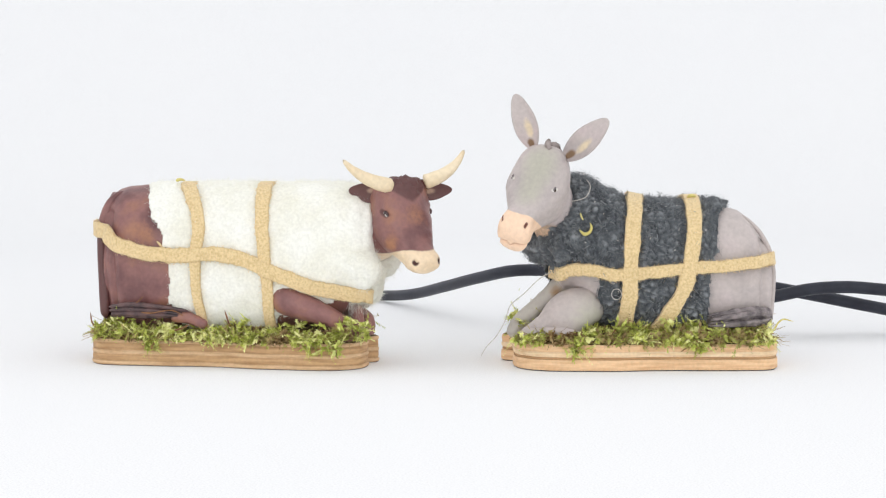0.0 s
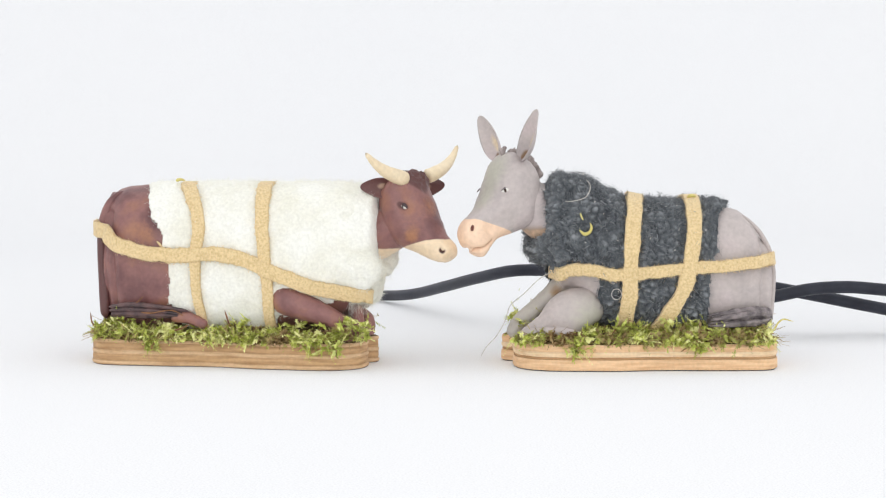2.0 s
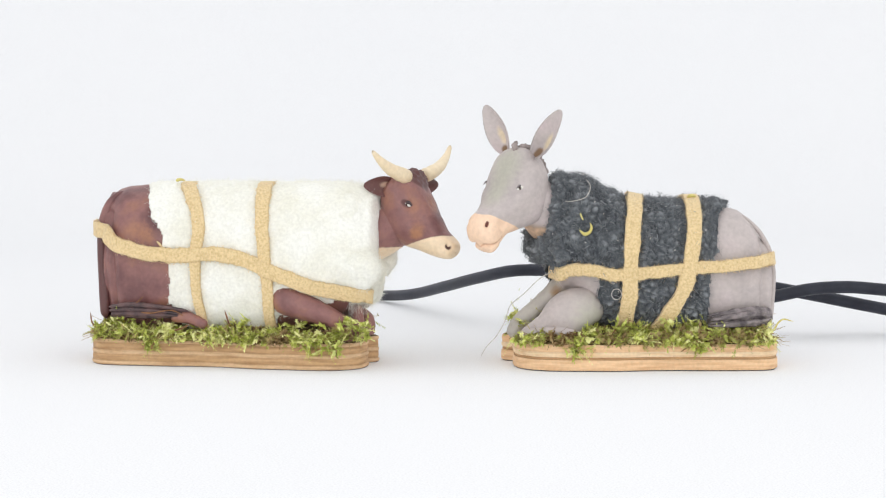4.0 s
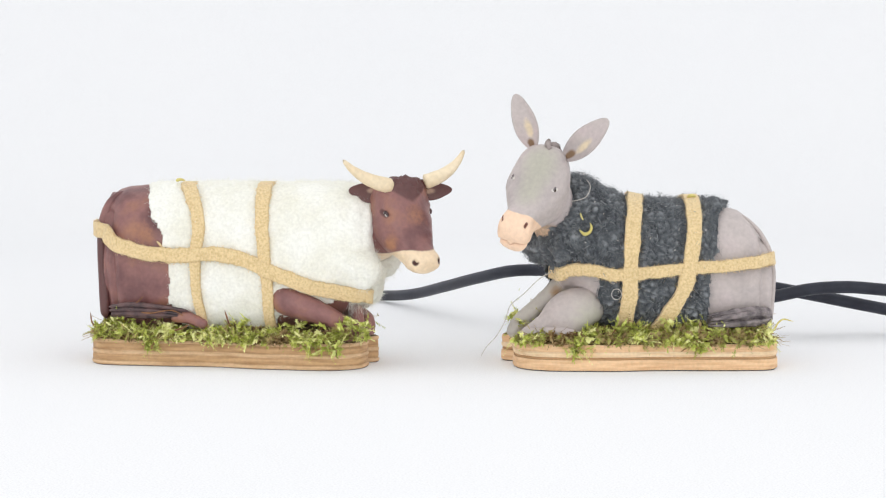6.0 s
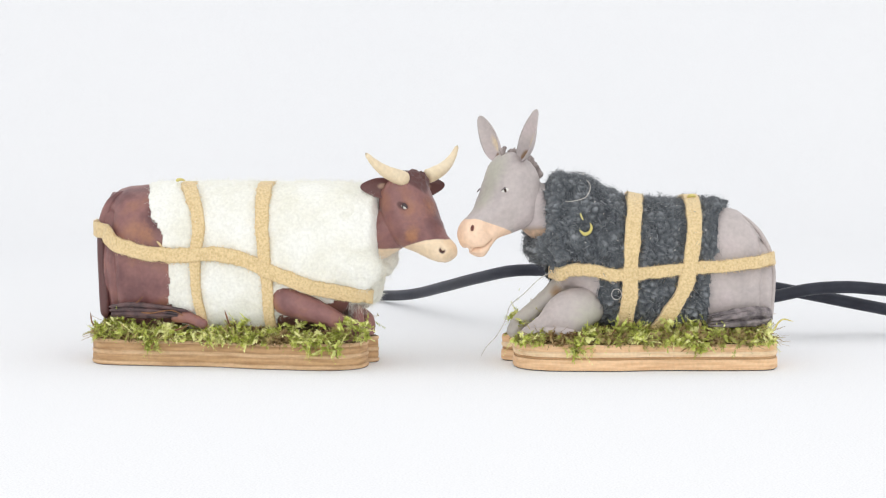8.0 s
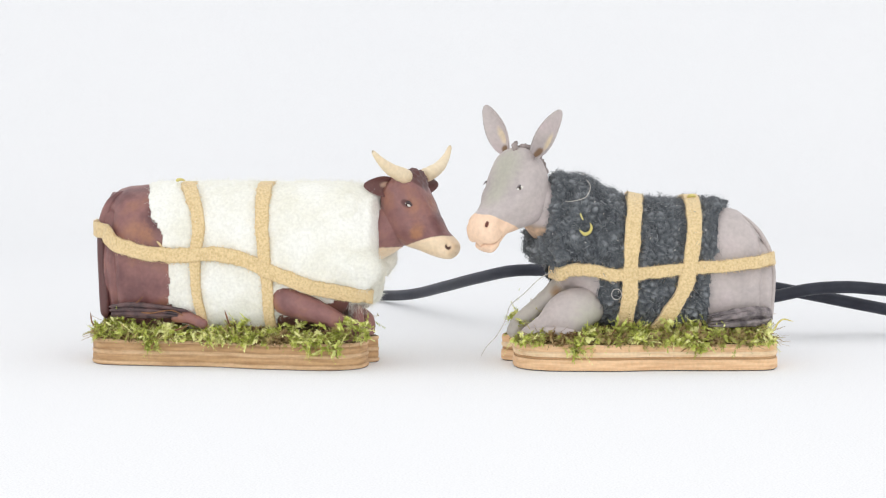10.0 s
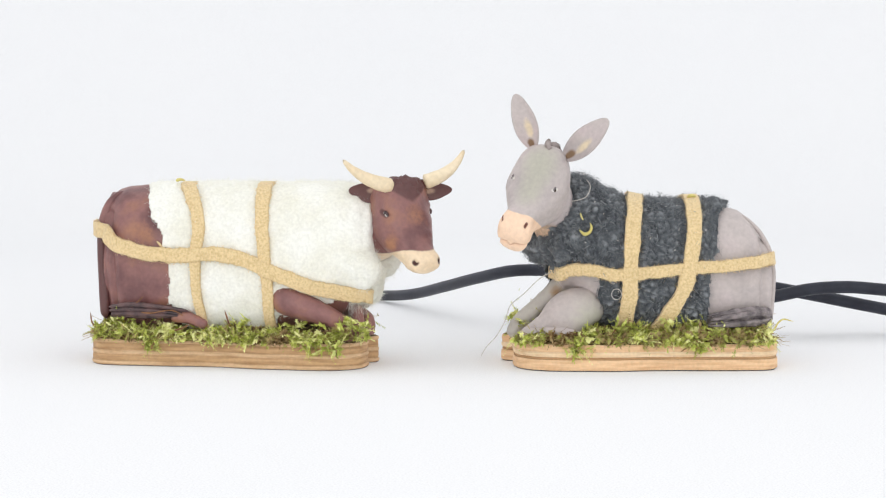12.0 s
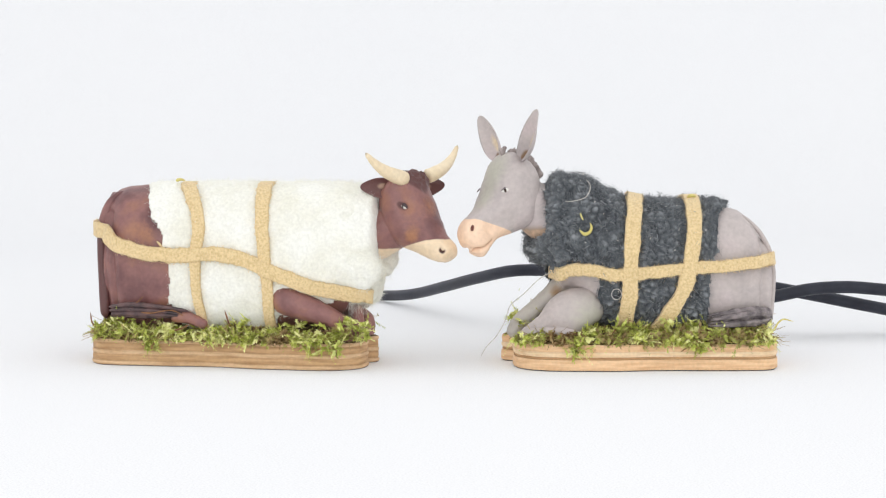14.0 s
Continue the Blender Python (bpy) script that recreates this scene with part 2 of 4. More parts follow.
def band(p, nrm, half, thick, waver=0.2, seed=0.0):
    """A felt strap (mm) that follows p with its face along nrm; its cut edges waver."""
    half = np.interp(np.linspace(0, 1, len(p)), np.linspace(0, 1, np.size(half)), np.ravel(half))
    n, across = len(p), (-1, -0.95, -0.75, -0.5, -0.25, 0, 0.25, 0.5, 0.75, 0.95, 1)
    t = np.gradient(p, axis=0)
    side = np.cross(nrm, t)
    side /= np.linalg.norm(side, axis=1)[:, None]
    rows = []
    for k in range(n):
        w1, w2 = (half[k] * (1 + waver * noise.noise((k * 0.1 + seed, e, seed)) + 0.14 * noise.noise((k * 0.6 + seed, e * 3, 2))) for e in (0, 9))
        row = []
        for s in across:
            h = thick * (0.4 if abs(s) == 1 else 1) + 0.2 * noise.noise((k * 0.8, s * 5 + seed, 1))
            row.append(p[k] + side[k] * s * (w1 if s < 0 else w2) + nrm[k] * h)
        for s in across[::-1]:
            row.append(p[k] + side[k] * s * (w1 if s < 0 else w2) - nrm[k] * 0.8)
        rows.append(row)
    v = np.array(rows)
    m = v.shape[1]
    edge = np.concatenate([v[:, 0], v[:, len(across) - 1]])
    fuzz = fibres(edge, np.concatenate([-side, side]) * 0.8 + np.concatenate([nrm, nrm]) * 0.5, 7 * n, 0.8, 0.07, 0.7)
    f = grid_faces(n, m, True) + [tuple(range(m)), tuple(range((n - 1) * m, n * m))[::-1]]
    return join(([tuple(x) for x in v.reshape(-1, 3) * MM], f, {}), fuzz)


def strap(st, keys, half, off, thick=1.1, n=200, seed=0.0, lead=(), top=2.4):
    """keys: (x, degrees round the body) along the strap."""
    k = np.asarray(keys, float)
    d = np.concatenate([[0], np.cumsum(np.hypot(np.diff(k[:, 0]), np.diff(k[:, 1]) * 0.38))])
    s = np.linspace(0, d[-1], 900)
    x, th = spl(d, k[:, 0], s), np.radians(spl(d, k[:, 1], s))
    p = skin(st, x, th, off)
    run = np.concatenate([[0], np.cumsum(np.linalg.norm(np.diff(p, axis=0), axis=1))])
    even = np.linspace(0, run[-1], n)
    x, th = np.interp(even, run, x), np.interp(even, run, th)
    off = off + (min(top, off) - off) * np.clip((math.radians(24) - th) / 0.5, 0, 1)
    p = skin(st, x, th, off)
    e = 0.02
    du = skin(st, x + 0.3, th, off) - skin(st, x - 0.3, th, off)
    dv = skin(st, x, th + e, off) - skin(st, x, th - e, off)
    nrm = np.cross(dv, du)
    nrm /= np.linalg.norm(nrm, axis=1)[:, None]
    mid = skin(st, x, th * 0, 0) * 0 + np.stack([x, 0 * x, 0 * x + 42], 1)
    nrm *= np.sign(np.sum(nrm * (p - mid), 1))[:, None]
    if len(lead):
        first = through_points([*lead, tuple(p[0])], 24)[0][:-1]
        t = np.gradient(first, axis=0)
        fn = np.cross(t, (0, 0, 1.0))
        fn /= np.linalg.norm(fn, axis=1)[:, None]
        fn *= np.sign(fn @ nrm[0])[:, None]
        p, nrm = np.concatenate([first, p]), np.concatenate([fn, nrm])
    return band(p, nrm, half, thick, seed=seed)


def head_loft(pairs, power=2.3, nu=110, nv=110):
    """A head (mm) from pairs (brow x, brow z, jaw x, jaw z, half width) from poll to lips; x forward, y to its left."""
    a = np.asarray(pairs, float)
    u = np.linspace(0, len(a) - 1, nu)
    g = [spl(np.arange(len(a)), a[:, k], u) for k in range(5)]
    th = np.linspace(0, 2 * math.pi, nv, endpoint=False)
    c, s, p = np.cos(th), np.sin(th), 2 / power
    cc, ss = np.sign(c) * np.abs(c) ** p, np.sign(s) * np.abs(s) ** p
    shut = np.sqrt(np.clip(1 - np.clip(1 - np.minimum(u, len(a) - 1 - u) / 0.5, 0, 1) ** 2, 0.0, 1))
    x = ((g[0] + g[2]) / 2)[:, None] + ((g[0] - g[2]) / 2 * shut)[:, None] * cc
    z = ((g[1] + g[3]) / 2)[:, None] + ((g[1] - g[3]) / 2 * shut)[:, None] * cc
    y = (g[4] * shut)[:, None] * ss
    return np.stack([x, y, z], -1)


def near(p, x, z, side):
    """The point of a head's surface at (x, z) on one side, and its outward normal."""
    n = grid_normals(p, True)
    d = np.hypot(p[..., 0] - x, p[..., 2] - z) + np.where(p[..., 1] * side > 0, 0, 99)
    k = np.unravel_index(d.argmin(), d.shape)
    m = n[k] if n[k][1] * side > 0 else -n[k]
    return p[k], m


def gauss(p, c, r):
    return np.exp(-np.sum((p - np.asarray(c)) ** 2, -1) / (r * r))


def ear(base, tip, width, face, cup=0.35, n=30, m=17, point=1.0, rim=0.0):
    """A cupped ear (mm) from base to tip, open towards face."""
    base, tip, face = (np.asarray(q, float) for q in (base, tip, face))
    ax = tip - base
    side = np.cross(ax, face)
    side /= np.linalg.norm(side)
    out = np.cross(side, ax)
    out /= np.linalg.norm(out)
    t, s = np.linspace(0, 1, n), np.linspace(-1, 1, m)
    w = width * (np.sin(math.pi * np.clip(t, 0, 1) ** 0.85 * 0.83 + 0.28) ** point).clip(0.02, 1)
    w[-3:] = w[-3] * np.array((0.95, 0.72, 0.25))
    p = base + ax * t[:, None, None] + side * (s[None, :, None] * w[:, None, None]) - out * ((1 - s[None, :, None] ** 2) * w[:, None, None] * cup * (1.2 - t[:, None, None]))
    q = p - out * 1.0 * (1 - 0.6 * t[:, None, None])
    both = np.concatenate([p, q[:, ::-1]], 1)
    nv = 2 * m
    across, tt = np.meshgrid(np.concatenate([s, 9 + 0 * s]), t)
    pale = 0.7 * np.exp(-((across - 0.1) / 0.5) ** 2) * np.exp(-((tt - 0.36) / 0.27) ** 2)
    dark = rim + 0.85 * np.exp(-((across + 0.15) / 0.55) ** 2) * np.exp(-((tt - 0.08) / 0.15) ** 2)
    f = grid_faces(n, nv, True) + [tuple(range(nv)), tuple(range((n - 1) * nv, n * nv))[::-1]]
    return [tuple(x) for x in both.reshape(-1, 3) * MM], f, {"cream": pale.ravel(), "dark": dark.ravel()}


def blob(c, axes, nrm, n=14, fwd=(1, 0, -0.6)):
    """An ellipsoid (mm) with its third axis along nrm."""
    w = np.asarray(nrm, float) / np.linalg.norm(nrm)
    u = np.asarray(fwd, float) - w * (np.asarray(fwd, float) @ w)
    u /= np.linalg.norm(u)
    v = np.cross(w, u)
    verts, faces = [], []
    for i in range(n + 1):
        a = math.pi * i / n
        for j in range(2 * n):
            b = math.pi * j / n
            q = np.asarray(c) + u * axes[0] * math.sin(a) * math.cos(b) + v * axes[1] * math.sin(a) * math.sin(b) + w * axes[2] * math.cos(a)
            verts.append(tuple(q * MM))
    faces = grid_faces(n + 1, 2 * n, True)
    return verts, faces, {}


def torus(c, a, b, minor, nu=90, nv=28, bump=1.2):
    """A rolled wool collar (mm): centre, two half axes, thickness."""
    c, a, b = (np.asarray(q, float) for q in (c, a, b))
    u, v = np.linspace(0, 2 * math.pi, nu, endpoint=False), np.linspace(0, 2 * math.pi, nv, endpoint=False)
    up = np.cross(a, b)
    up /= np.linalg.norm(up)
    ring = c + a * np.cos(u)[:, None] + b * np.sin(u)[:, None]
    outw = ring - c
    outw /= np.linalg.norm(outw, axis=1)[:, None]
    nrm = outw[:, None] * np.cos(v)[None, :, None] + up * np.sin(v)[None, :, None]
    p = ring[:, None] + nrm * minor
    for i in range(nu):
        for j in range(nv):
            p[i, j] += nrm[i, j] * rumple(p[i, j], 5.0, bump)
    faces = [((i * nv + j), ((i + 1) % nu) * nv + j, ((i + 1) % nu) * nv + (j + 1) % nv, i * nv + (j + 1) % nv) for i in range(nu) for j in range(nv)]
    return p, nrm, faces


def outline(a, b, notch_y, phase, lobes, n=220):
    """The wavy plaque (mm)."""
    pts = []
    for k in range(n):
        t = 2 * math.pi * k / n
        c, s = math.cos(t), math.sin(t)
        x, y = a * math.copysign(abs(c) ** 0.4, c), b * math.copysign(abs(s) ** 0.46, s)
        y += (1.6 * math.sin(x / 13 + phase) + 0.5 * math.sin(x / 5.1 + phase)) * min(1, abs(s) * 1.5)
        x -= math.copysign(5.5 * math.exp(-((y - notch_y) / 3.2) ** 2) * abs(c), c)
        x += math.copysign(1.0, c) * (lobes[2] if y < notch_y else lobes[0] if c > 0 else lobes[1]) * abs(c)
        pts.append((x, y))
    return pts


def ply(pts, z0, z1, inset=0.0, dx=0.0, dy=0.0):
    """One layer of the plaque with a softly sanded edge."""
    n = len(pts)
    c = np.array(pts)
    t = np.roll(c, -1, 0) - np.roll(c, 1, 0)
    out = np.stack([t[:, 1], -t[:, 0]], 1)
    out /= np.linalg.norm(out, axis=1)[:, None]
    rows = []
    for z, i in ((z0, 0.5), (z0 + 0.4, 0.08), ((z0 + z1) / 2, 0), (z1 - 0.4, 0.08), (z1, 0.5)):
        rows.append([((c[k, 0] + dx - out[k, 0] * (i + inset + 0.15 * noise.noise((k * 0.15, z, inset)))) * MM, (c[k, 1] + dy - out[k, 1] * (i + inset)) * MM, z * MM) for k in range(n)])
    verts = [v for r in rows for v in r]
    return verts, grid_faces(5, n, True) + [tuple(range(n))[::-1], tuple(range(4 * n, 5 * n))], {}


def sprig(verts, faces, tone, root, way, length, tint, leaf):
    """One feathery moss shoot: a strongly curved stem set closely with small leaves that lean along it."""
    way = way / np.linalg.norm(way)
    bend = rng.normal(0, 0.8, 3) + np.array([0, 0, -0.5])
    n = int(4 + length * 3.0)
    s = (np.arange(n) + 0.5) / n
    c = root + way * (length * s)[:, None] + bend * (length * s * s * 0.6)[:, None]
    d = way + bend * (1.2 * s)[:, None]
    d /= np.linalg.norm(d, axis=1)[:, None]
    flat = np.cross(d, rng.normal(0, 1, 3))
    flat /= np.linalg.norm(flat, axis=1)[:, None] + 1e-9
    for e in (-1, 1):
        o = flat * e + rng.normal(0, 0.35, (n, 3))
        ln = (leaf * (1.1 - 0.7 * s) * rng.uniform(0.7, 1.3, n))[:, None]
        w = np.cross(o, d) * ln * 0.2
        mid = c + (o * 0.7 + d * 0.6) * ln * 0.5
        tip = mid + (o * 0.55 + d * 0.6 + rng.normal(0, 0.3, (n, 3))) * ln * 0.55
        i = len(verts)
        v = np.stack([c - w * 0.5, c + w * 0.5, mid + w, tip, mid - w], 1).reshape(-1, 3) * MM
        verts += [tuple(q) for q in v]
        for k in range(i, i + 5 * n, 5):
            faces += [(k, k + 1, k + 2, k + 4), (k + 4, k + 2, k + 3)]
        tone += list(np.repeat(tint + rng.normal(0, 0.05, n) + 0.12 * s, 5))


def stalk(verts, faces, tone, root, length):
    """A dry brown stem among the moss."""
    d = np.array([rng.normal(0, 1), rng.normal(-0.3, 0.6), rng.uniform(-0.2, 0.3)])
    d /= np.linalg.norm(d)
    bend = rng.normal(0, 0.35, 3)
    o = np.cross(d, rng.normal(0, 1, 3))
    o *= rng.uniform(0.12, 0.26) / np.linalg.norm(o)
    i = len(verts)
    for s in np.linspace(0, 1, 6):
        c = root + (d * s + bend * s * s) * length
        verts += [tuple((c - o * (1 - 0.6 * s)) * MM), tuple((c + o * (1 - 0.6 * s)) * MM)]
    faces += [(i + 2 * k, i + 2 * k + 1, i + 2 * k + 3, i + 2 * k + 2) for k in range(5)]
    tone += [rng.uniform(0.05, 0.42)] * 12


def moss_bed(a, b, z, count, clear, drops=(), tall=()):
    """Moss over a plaque, thickest along its rim; clear(x, y) is true where the figure lies."""
    verts, faces, tone = [], [], []
    made = 0

    def rise(y):
        return 4.5 * min(1.0, max(0.0, (y + b - 2.0) / 7.0))

    while made < count:
        x, y = rng.uniform(-a, a), rng.uniform(-b, b)
        if rng.random() < 0.6:
            y = -b + abs(rng.normal(0, 4.5))
        if clear(x, y) or (rng.random() < 0.75 and noise.noise((x / 5.5, y / 5.5, 20 + a)) < -0.08):
            continue
        made += 1
        patch = noise.noise((x / 9, y / 9, a))
        tint = 0.55 + 0.8 * patch + rng.normal(0, 0.2)
        if y < -b + 3 and rng.random() < 0.35:
            way = np.array([rng.normal(0, 0.8), -1.0, rng.uniform(-0.2, 0.6)])
        else:
            way = np.array([rng.normal(0, 1.0), rng.normal(-0.45, 0.6), rng.uniform(0.1, 1.0)])
        ln = rng.uniform(2.2, 4.8) * (1.0 + 0.5 * max(0, noise.noise((x / 6, y / 6, 4 + a))))
        for _ in range(2):
            stalk(verts, faces, tone, np.array([x, y, z + rise(y) + rng.uniform(0, 2.5)]), rng.uniform(2.0, 5.5))
        sprig(verts, faces, tone, np.array([x, y, z + rise(y) + rng.uniform(-0.2, 1.8) + 9.0 * rng.random() * max(0, noise.noise((x / 8, y / 8, 8 + a)))]), way, ln, min(0.98, max(0.02, tint)), rng.uniform(1.2, 2.2))
    for x in drops:
        for k in range(16):
            root = np.array([x + rng.normal(0, 2.0), -b - 0.2 - 0.5 * rng.random(), z - 4.5 * rng.random() + 1])
            sprig(verts, faces, tone, root, np.array([rng.normal(0, 0.6), -0.7, rng.uniform(-1.0, 0.1)]), rng.uniform(2.5, 4.5), rng.uniform(0.35, 0.95), rng.uniform(1.0, 1.7))
    for x in tall:
        for k in range(16):
            root = np.array([x + rng.normal(0, 2.0), -b + 3 + rng.normal(0, 0.8), z + 8 * rng.random()])
            sprig(verts, faces, tone, root, np.array([rng.normal(0, 0.7), -0.5, 1.0]), rng.uniform(2.5, 5.0), rng.uniform(0.45, 1.0), rng.uniform(1.0, 1.8))
    return verts, faces, {"tint": tone}


def litter(pts, z):
    """The low brown cushion that the moss grows from."""
    n, rings = len(pts), 16
    v, f = [], []
    for r in range(rings):
        s = 0.985 * (1 - r / rings)
        for x, y in pts:
            h = 2.0 * (1 - (1 - r / rings) ** 8) + 3.5 * min(1, r / 5) + rumple((x * s, y * s, 0), 4.0, 1.3) * (r > 0)
            v.append((x * s * MM, y * s * MM, (z + max(0, h) - (0.4 if r == 0 else 0)) * MM))
    f = grid_faces(rings, n, True) + [tuple(range((rings - 1) * n, rings * n))]
    return v, f, {}


def plaque(parent, a, b, notch, phase, layers, lobes, dx, dy, turn=0.0):
    """A plywood base of several plies and a dark underside. layers: (bottom, top, inset, material, label)."""
    c, s = math.cos(radians(turn)), math.sin(radians(turn))
    pts = [(x * c - y * s, x * s + y * c) for x, y in outline(a, b, notch, phase, lobes)]
    z0, z1, inset, material, label = layers[0]
    base = part("base", ply(pts, z0, z1, inset, dx, dy), material, parent, "wavy-edged plywood base")
    part("underside", ply(pts, 0.0, 0.8, 0.35, dx, dy), DARK_UNDER, base, "dark bluish underside")
    for z0, z1, inset, material, label in layers[1:]:
        part("ply", ply(pts, z0 - 0.1, z1, inset, dx, dy), material, base, label)
    return base, [(x + dx, y + dy) for x, y in pts]


def twig(parent, points, r, material=TWIG, name="twig", label=""):
    return part(name, tube(points, [r, r * 0.9, r * 0.5], 14, 6, rough=0.15), material, parent, label)


# ---- the sweep: a table top of white paper that curves up into the back wall ----
def sweep():
    prof = [(-1.2, 0.0), (0.75, 0.0)] + [(0.75 + 0.5 * math.sin(a), 0.5 - 0.5 * math.cos(a)) for a in np.linspace(0.08, math.pi / 2, 16)] + [(1.25, 1.6)]
    v = [(x, y, z) for y, z in prof for x in np.linspace(-1.3, 1.3, 9)]
    ob = part("backdrop", (v, grid_faces(len(prof), 9, False), {}), PAPER, None, "seamless white paper sweep under and behind the figures")
    tagged(ob, category="backdrop", kind="structure")
    sol = ob.modifiers.new("thickness", "SOLIDIFY")
    sol.thickness, sol.offset = 0.002, -1
    for p in ob.data.polygons:
        if p.normal.z < 0 or p.normal.y > 0.01:
            p.flip()


sweep()


# ---- the two leads ----
def cable(points, label):
    ob = part("cable", tube(points, [2.75, 2.75], 120, 20), RUBBER, None, label)
    return tagged(ob, category="cable", group="leads of the two figures")


cable([(-150, 120, 3.2), (-110, 200, 3.2), (-70, 260, 3.2), (-39.3, 265, 2.9), (-18.7, 230, 6.8), (1.7, 185, 15.6), (17.6, 150, 23.0), (34, 128, 28.2), (60, 115, 29), (110, 108, 26), (147, 108, 22.5), (163, 108, 19.6), (185.4, 110, 15), (207, 112, 10.8), (300, 125, 3.2), (480, 150, 3.2)],
      "long matt black rubber cable lying in a slack curve")
cable([(70, 46, 14), (85, 60, 18), (108, 80, 19), (128, 92, 18.5), (145.3, 95, 19.2), (164, 95, 22.8), (179, 95, 23.6), (197, 96, 22.2), (290, 105, 6), (420, 120, 3.2)],
      "black rubber cable that leaves the donkey and crosses another")

# ---- the ox ----
OX_BODY = [(-51, 57, 30, 3), (-50.3, 64.8, 20, 10), (-48, 68.2, 15, 15), (-43.5, 70.4, 12, 18.5), (-35, 71.0, 11, 20.5), (-10, 71.3, 11, 21.5), (20, 71.5, 12, 21.5),
           (40, 71.5, 16, 21), (50, 71, 19, 19.8), (56.5, 69, 22, 16.8), (60, 65, 26, 12), (61.2, 58, 32, 5)]
OX_POSE = pose(-0.085, 0.027, 0, 0, 0, -8)
OX_AXIS, OX_PIVOT = Vector((-0.267, -0.103, 1)), Vector((-35.4, 20, 55)) * MM
OX_HEAD = pose(-0.012, 0.010, 0, 0, 0, -42)
OX_TURN = (-13.4, -14.5, -10.0, 0.0, 10.9, 17.9, 21.3, 21.9, 19.3, 12.8, 2.3, -7.2)

ASS_BODY = [(-39, 70, 40, 9), (-37, 73, 33, 13.5), (-30, 74.3, 28, 16.8), (-23, 73.0, 22, 18.5), (-13, 67.8, 14, 20), (-5, 65.3, 12, 21), (12, 64.3, 11, 21.5), (30, 63.8, 11, 21),
            (39, 60.5, 11, 20), (46, 53.5, 12, 17.5), (50, 47, 16, 12.5), (51.5, 42, 30, 4)]
ASS_POSE = pose(0.080, 0.022, 0)
ASS_AXIS, ASS_PIVOT = Vector((0.325, 0.392, 1)), Vector((53.5, 20, 55)) * MM
ASS_HEAD = pose(0.028, 0.015, 0, 0, 0, -141)
ASS_TURN = (33.7, 24.8, 11.8, 0.0, -8.6, -10.5, -10.3, -5.0, 7.0, 20.9, 32.2, 36.6)


def turned(thing_pose, axis, pivot, start, degrees):
    """The pose of a part, in its thing's space, turned about a slanting axis."""
    spin = Matrix.Translation(pivot) @ Matrix.Rotation(radians(degrees), 4, axis) @ Matrix.Translation(-pivot)
    return thing_pose.inverted() @ spin @ start


def body_mesh(st, nu=120, nv=96, rough=0.5, groove=None):
    a = np.asarray(st, float)
    e = np.linspace(-1, 1, nu)
    x = (a[0, 0] + a[-1, 0]) / 2 + (a[-1, 0] - a[0, 0]) / 2 * np.sin(e * math.pi / 2)
    th = np.linspace(0, 2 * math.pi, nv, endpoint=False)
    X, T = np.meshgrid(x, th, indexing="ij")
    p = skin(st, X, T)
    n = grid_normals(p, True)
    for i in range(nu):
        for j in range(nv):
            d = rumple(p[i, j], 14.0, rough)
            if groove:
                d -= groove(p[i, j])
            p[i, j] += n[i, j] * d * (1 if n[i, j][1] * p[i, j][1] > 0 else -1)
    f = grid_faces(nu, nv, True) + [tuple(range(nv)), tuple(range((nu - 1) * nv, nu * nv))]
    return p, f


def fleece_mesh(st, edge, off, bump, size, nu=190, nv=150, th0=-150, th1=178):
    """Wool over part of a body: edge(x, degrees) is true where it lies."""
    a = np.asarray(st, float)
    X, T = np.meshgrid(np.linspace(a[0, 0], a[-1, 0], nu), np.radians(np.linspace(th0, th1, nv)), indexing="ij")
    p = skin(st, X, T, off)
    n = grid_normals(p, False)
    mid = np.stack([X, 0 * X, 0 * X + 42], -1)
    n *= np.sign(np.sum(n * (p - mid), -1))[..., None]
    keep = np.zeros(X.shape, bool)
    for i in range(nu):
        for j in range(nv):
            keep[i, j] = edge(X[i, j] + 1.6 * noise.noise(Vector(p[i, j]) / 3.0), math.degrees(T[i, j]) + 4 * noise.noise(Vector(p[i, j]) / 4.0 + Vector((9, 0, 0))))
            p[i, j] += n[i, j] * rumple(p[i, j], size, bump, 4)
    return p, n, keep


def rows_for(thing_pose, axis, pivot, start, angles, share=1.0, middle=0.0):
    """Half a second from angle to angle, six seconds a round."""
    return [(0.5 * k, turned(thing_pose, axis, pivot, start, middle + share * (angles[k % 12] - middle))) for k in range(29)]


